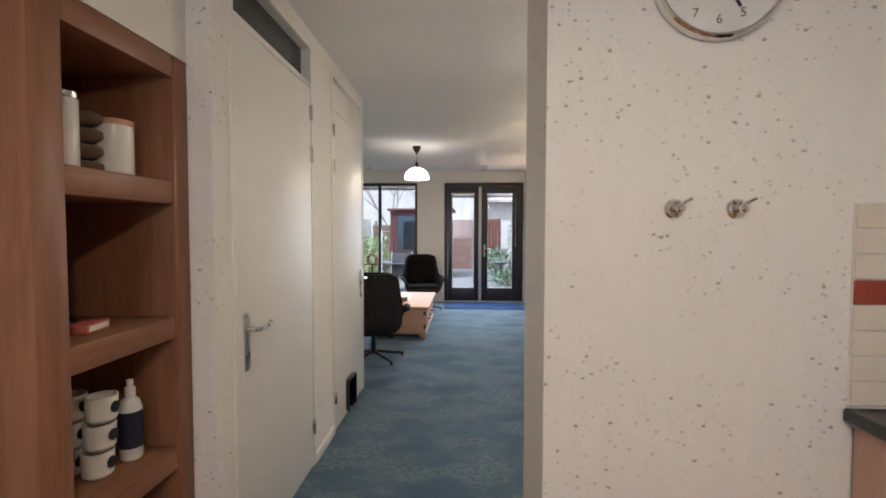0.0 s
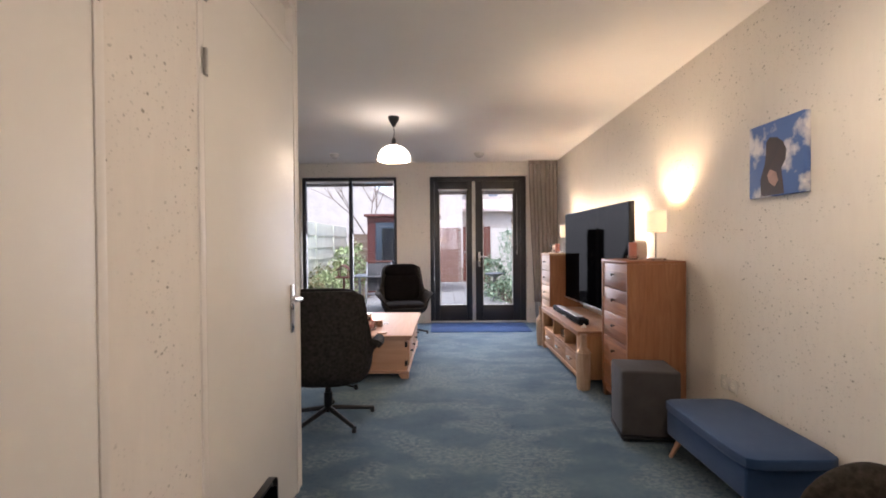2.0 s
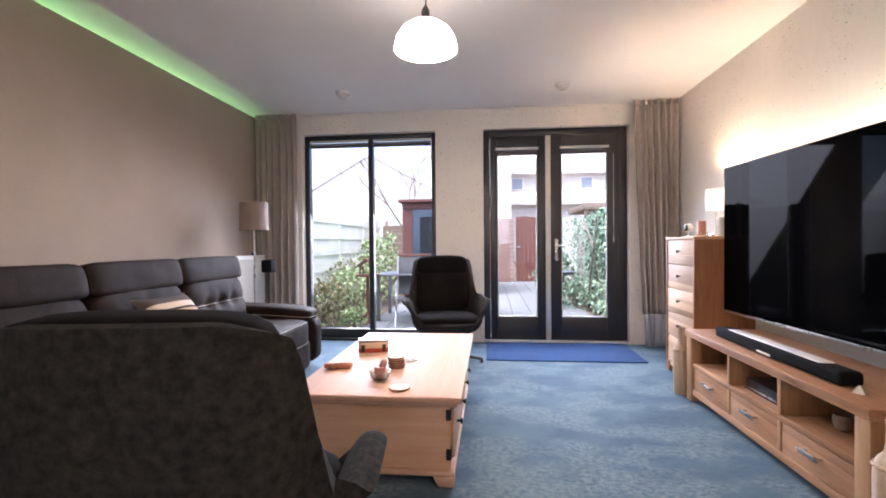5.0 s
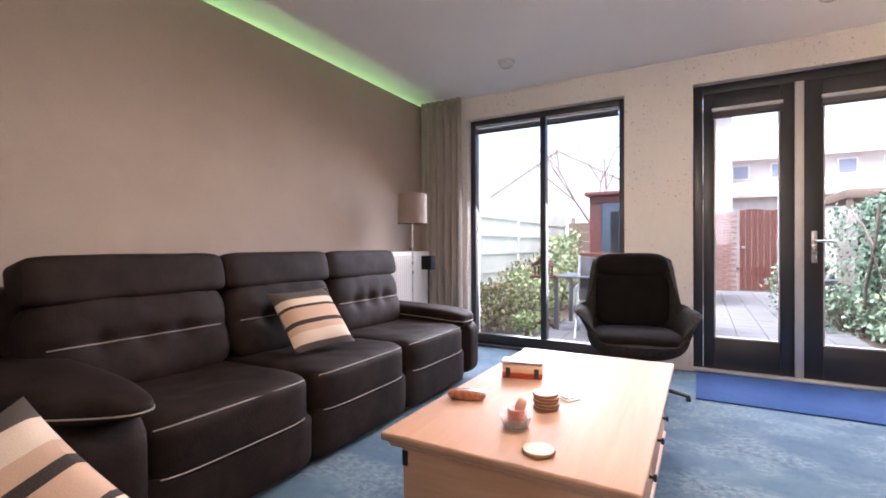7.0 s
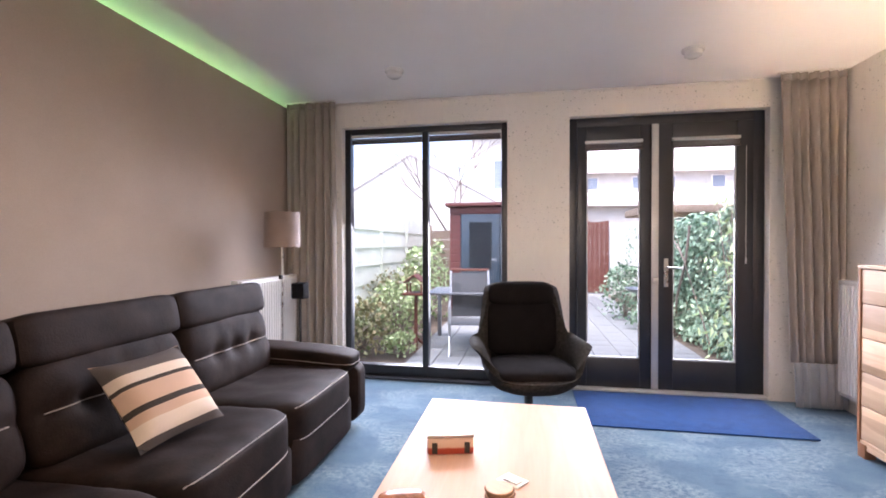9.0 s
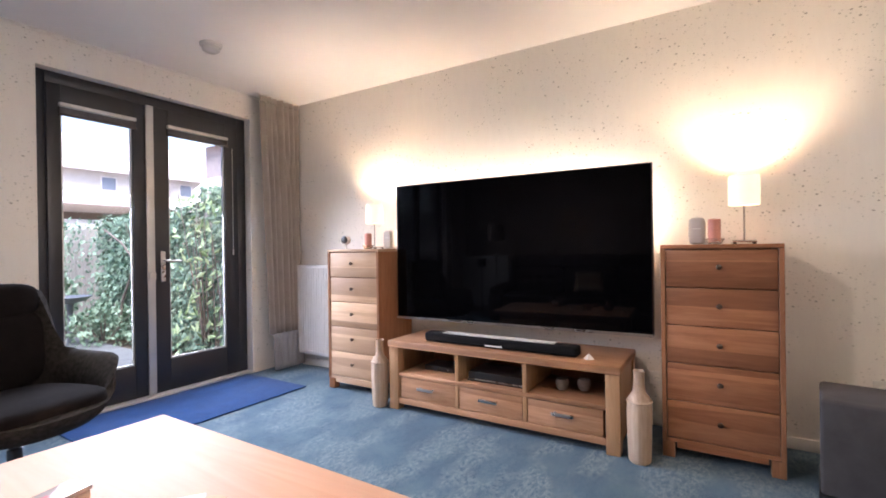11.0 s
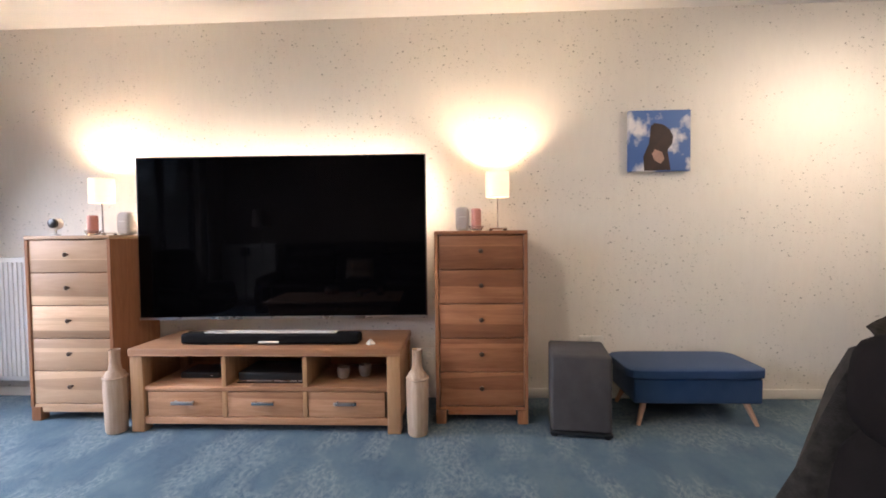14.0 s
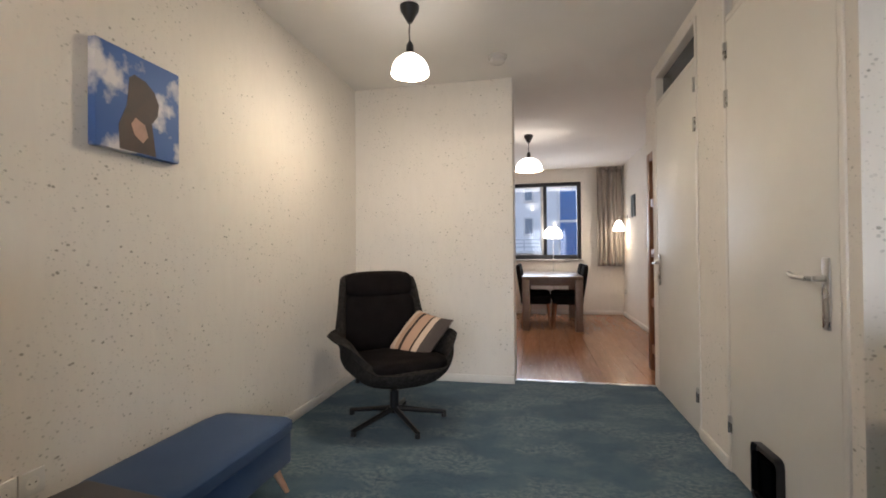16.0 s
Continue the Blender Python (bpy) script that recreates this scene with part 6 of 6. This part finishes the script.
def garden_set():
    t = thing("garden_table", pose(-1.42, 11.0, G - 0.04), "dark grey metal garden table on the terrace", "garden table")
    part("tabletop", boxed(-0.60, 0.60, -0.42, 0.42, 0.72, 0.745, 0.005), GREYMETAL, t)
    for a in (-1, 1):
        for b in (-1, 1):
            part("leg", boxed(a * 0.56 - 0.025, a * 0.56 + 0.025, b * 0.38 - 0.025, b * 0.38 + 0.025, 0, 0.7195, 0.004), GREYMETAL, t)

    def chair(m):
        c = thing("garden_chair", m, "grey mesh garden chair with metal frame and wooden trim", "garden chair", "garden chairs")
        for sx in (-1, 1):
            bm = bmesh.new()
            path_rod(bm, [(sx * 0.25, 0.24, 0), (sx * 0.25, -0.20, 0.42), (sx * 0.24, -0.36, 1.02)], 0.014)
            path_rod(bm, [(sx * 0.25, -0.30, 0), (sx * 0.25, 0.22, 0.44), (sx * 0.25, 0.22, 0.62), (sx * 0.25, -0.28, 0.64)], 0.014)
            part("side_frame", bm, GREYMETAL2, c)
        part("seat", boxed(-0.235, 0.235, -0.20, 0.24, 0.415, 0.427, 0.003), MESH, c)
        bm = boxed(-0.225, 0.225, -0.006, 0.006, 0, 0.56, 0.003)
        for v in bm.verts:
            v.co = Matrix.Rotation(radians(15), 3, "X") @ v.co + Vector((0, -0.215, 0.45))
        part("backrest", bm, MESH, c)
        part("top_rail", boxed(-0.25, 0.25, -0.385, -0.345, 1.01, 1.045, 0.01), GATEWOOD, c, "wooden top rail")
        return c

    one = chair(pose(-1.42, 10.42, G - 0.04, 0, 0, 188))
    copy_thing(one, pose(-0.75, 11.2, G - 0.04, 0, 0, 95))


GREYMETAL2 = plain("pale_garden_metal", (0.42, 0.44, 0.46), 0.4, 0.4, 0.1)
MESH = cloth("grey_mesh", (0.055, 0.06, 0.065), (0.08, 0.085, 0.09), 150)
garden_set()
bb = thing("bird_bath", pose(1.02, 12.55, G - 0.04), "dark round bird bath on a slim pedestal", "bird bath")
part("pedestal", turned(bmesh.new(), [(0.12, 0), (0.11, 0.03), (0.035, 0.06), (0.028, 0.30), (0.04, 0.57)], steps=20), GREYMETAL, bb)
part("bowl", turned(bmesh.new(), [(0.04, 0.571), (0.15, 0.60), (0.24, 0.66), (0.235, 0.665), (0.14, 0.62), (0.002, 0.61)], steps=28), GREYMETAL, bb)


def gate():
    g = thing("garden_gate", pose(0.46, 17.6, 0), "closed red-brown wooden garden gate", "gate")
    for i in range(8):
        part("board", boxed(i * 0.12, i * 0.12 + 0.113, 0, 0.022, G + 0.03, 1.86 + 0.02 * math.sin(i), 0.003, 1), GATEWOOD, g)
    for z in (0.3, 1.5):
        part("cross_rail", boxed(0.02, 0.93, 0.0225, 0.05, z, z + 0.10, 0.003, 1), GATEWOOD, g)
    part("latch", boxed(0.02, 0.12, -0.02, -0.001, 0.95, 1.0, 0.004), STEEL, g)
    w = thing("brick_wall", pose(-1.2, 17.6, 0), "red brick garden wall beside the gate", "brick wall")
    part("core", boxed(0.012, 1.60, 0.012, 0.20, G - 0.04, 1.82), MORTAR, w)
    base = None
    for r in range(29):
        for i in range(8):
            x = i * 0.215 + (0.1075 if r % 2 else 0)
            if x + 0.205 > 1.62:
                continue
            if base is None:
                base = part("brick", boxed(0, 0.205, 0, 0.10, 0, 0.055, 0.004, 1), BRICK, w)
                base.location = (x, 0, G + r * 0.0655)
            else:
                o = new("brick", base.data)
                o.parent = w
                o.location = (x, random.uniform(-0.002, 0.002), G + r * 0.0655)
    w = thing("brick_wall", pose(1.44, 17.6, 0), "pale rendered garden wall behind the ivy", "garden wall")
    part("core", boxed(0, 6, 0, 0.2, G - 0.04, 1.8), PALEBRICK, w)


gate()


def carport():
    c = thing("canopy", pose(4.2, 21.5, 0), "flat-roofed wooden canopy in the next garden", "canopy")
    part("roof", boxed(-1.3, 2.2, -1.5, 1.5, 2.22, 2.46, 0.02), FENCE2, c)
    for x in (-1.2, 2.1):
        part("post", boxed(x - 0.06, x + 0.06, -1.45, -1.33, G - 0.04, 2.2195), FENCE2, c)


carport()


def house(m, w, d, eave, ridge, wins, label, gable=False, skin=None):
    """A brick house with a tiled roof; the front faces -y. wins: x, z, width, height."""
    h = thing("house", m, label, "house", "houses behind the garden")
    part("wall", boxed(0, w, 0, d, G - 0.04, eave), skin or PALEBRICK, h)
    bm = bmesh.new()
    if gable:
        pts = [(-0.4, eave - 0.25), (w / 2, ridge), (w + 0.4, eave - 0.25)]
        ends = [[bm.verts.new((x, y, z)) for x, z in pts] + [bm.verts.new((x, y, z + 0.07)) for x, z in pts] for y in (-0.05, d + 0.05)]
        a, b = ends
        for i, j in ((0, 1), (1, 2)):
            bm.faces.new((a[i], a[j], b[j], b[i]))
            bm.faces.new((a[i + 3], a[j + 3], b[j + 3], b[i + 3]))
            bm.faces.new((a[i], a[j], a[j + 3], a[i + 3]))
            bm.faces.new((b[i], b[j], b[j + 3], b[i + 3]))
        for i in (0, 2):
            bm.faces.new((a[i], b[i], b[i + 3], a[i + 3]))
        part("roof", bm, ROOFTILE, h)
        bm = bmesh.new()
        tri = [[bm.verts.new((x, y, z)) for x, z in ((0, eave), (w, eave), (w / 2, ridge + 0.02))] for y in (0.0, d)]
        bm.faces.new(tri[0])
        bm.faces.new(tri[1])
        part("gable_wall", bm, PALEBRICK, h)
    else:
        prof = [(-0.4, eave - 0.1), (d / 2, ridge), (d + 0.4, eave - 0.1)]
        ends = [[bm.verts.new((x, y, z)) for y, z in prof] + [bm.verts.new((x, y, z + 0.2)) for y, z in prof] for x in (-0.2, w + 0.2)]
        a, b = ends
        for i, j in ((0, 1), (1, 2)):
            bm.faces.new((a[i], a[j], b[j], b[i]))
            bm.faces.new((a[i + 3], a[j + 3], b[j + 3], b[i + 3]))
            bm.faces.new((a[i], a[j], a[j + 3], a[i + 3]))
            bm.faces.new((b[i], b[j], b[j + 3], b[i + 3]))
        for i in (0, 2):
            bm.faces.new((a[i], b[i], b[i + 3], a[i + 3]))
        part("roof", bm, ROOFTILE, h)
    for x, z, ww, hh in wins:
        f = part("window", boxed(x, x + ww, -0.06, 0.04, z, z + hh, 0.01, 1), CERAMIC, h)
        n = 2 if ww > 1 else 1
        for i in range(n):
            a = x + 0.07 + i * (ww - 0.07) / n
            part("pane", boxed(a, a + (ww - 0.07) / n - 0.07, -0.075, -0.0605, z + 0.07, z + hh - 0.07), PANEBLUE, f)
    return h


row = [(x0 + dx, z, 0.8, 0.8) for x0 in (1.6, 6, 10.4, 14.8, 19) for dx in (-0.9, 0.8) for z in (2.4, 4.5)]
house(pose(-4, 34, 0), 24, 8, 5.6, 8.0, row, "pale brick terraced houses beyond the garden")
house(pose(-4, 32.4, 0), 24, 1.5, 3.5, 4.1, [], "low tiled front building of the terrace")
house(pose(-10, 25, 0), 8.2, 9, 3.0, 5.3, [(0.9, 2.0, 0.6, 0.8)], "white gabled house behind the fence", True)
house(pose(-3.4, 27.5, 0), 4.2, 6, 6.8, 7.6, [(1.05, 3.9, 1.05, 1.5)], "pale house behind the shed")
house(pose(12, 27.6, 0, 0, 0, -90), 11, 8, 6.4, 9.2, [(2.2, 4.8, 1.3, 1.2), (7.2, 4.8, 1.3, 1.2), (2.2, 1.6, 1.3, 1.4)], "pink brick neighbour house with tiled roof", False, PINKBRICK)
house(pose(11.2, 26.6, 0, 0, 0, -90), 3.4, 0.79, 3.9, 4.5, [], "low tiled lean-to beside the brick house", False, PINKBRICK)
house(pose(-9, -13, 0, 0, 0, 180) @ pose(-22, 0, 0), 24, 8, 6.5, 8.5, [(1 + 2.6 * i, z, 1.2, 1.5) for i in (0, 1, 2, 3, 6, 7, 8) for z in (0.8, 3.6)]
      + [(x, z, 0.42, 0.75) for x in (11.75, 12.45) for z in (1.75, 3.1)], "pale rendered houses across the street", False, CEIL)
front = thing("bay_window", pose(-1.25, -13, 0), "tall glazed bay, coloured as if mirroring the sky, on the house across the street", "window")
part("bay_frame", boxed(-0.55, 0.45, 0.005, 0.12, 0.6, 4.2, 0.01, 1), CERAMIC, front)
# panes whose blue is painted sky reflection, not tinted glass
for z in (0.7, 2.35):
    part("pane", boxed(-0.47, 0.37, 0.1205, 0.13, z, z + 1.55), SKYPANE, front, "glass pane with the sky's reflection as its blue colour")
ledge = thing("balcony", pose(0.9, -13, 0), "pale balcony rail on the house across the street", "balcony")
part("slab", boxed(-1.2, 1.2, 0.005, 0.5, 1.05, 1.15, 0.01, 1), CERAMIC, ledge)
for z in (1.28, 1.42, 1.56):
    part("rail", boxed(-1.2, 1.2, 0.44, 0.48, z, z + 0.04, 0.005, 1), GREYBAR, ledge)
for x in (-1.18, -0.4, 0.4, 1.14):
    part("post", boxed(x, x + 0.04, 0.445, 0.475, 1.1505, 1.60), GREYBAR, ledge)


def bare_tree(x, y):
    t = thing("bare_tree", pose(x, y, G - 0.04), "slender leafless tree behind the fence", "tree")
    bm = bmesh.new()
    tw = bmesh.new()

    def grow(b, p, d, length, r, depth):
        q = p + d * length
        rod(b, p, q, r, r * 0.68, 6)
        if depth == 0:
            return
        for i in range(3 if depth > 2 else 2):
            nd = (d + Vector((random.gauss(0, 0.42), random.gauss(0, 0.42), random.gauss(0.10, 0.2)))).normalized()
            grow(tw if depth < 5 else b, q, nd, length * random.uniform(0.62, 0.85), r * 0.62, depth - 1)

    grow(bm, Vector((0, 0, 0)), Vector((0.03, 0, 1)), 1.5, 0.042, 5)
    part("trunk", bm, TWIG, t)
    part("branches", tw, TWIG, t)


bare_tree(-2.75, 16.9)

# terrace slabs, nearest first
terrace = thing("pavement", pose(0, 0, 0), "grey concrete slab terrace and path", "paving", "", "structure")
part("bed", boxed(-2.1, 1.3, 9.28, 17.6, G - 0.044, G - 0.012), SOIL, terrace)
slab = None
for i in range(11):
    for j in range(27):
        x, y = -2.08 + i * 0.305, 9.30 + j * 0.305
        if slab is None:
            slab = part("slab", boxed(0, 0.298, 0, 0.298, -0.04, 0, 0.004, 1), PAVE, terrace)
            slab.location = (x, y, G)
        else:
            o = new("slab", slab.data)
            o.parent = terrace
            o.location = (x, y, G + random.uniform(-0.002, 0.002))

# laminate boards
boards = thing("floor_boards", pose(0, 0, 0), "red-brown laminate boards of the dining kitchen", "floor", "", "structure")
plank = None
for i in range(17):
    for j in range(5):
        x = -1.42 + i * 0.18
        y = -3.2 + j * 1.28 - 0.43 * (i % 3)
        y0, y1 = max(y, -2.74), min(y + 1.278, 1.598)
        if y1 - y0 < 0.1:
            continue
        part("plank", boxed(x, x + 0.1785, y0, y1, -0.004, 0.0, 0.0012, 1), LAMINATE, boards)
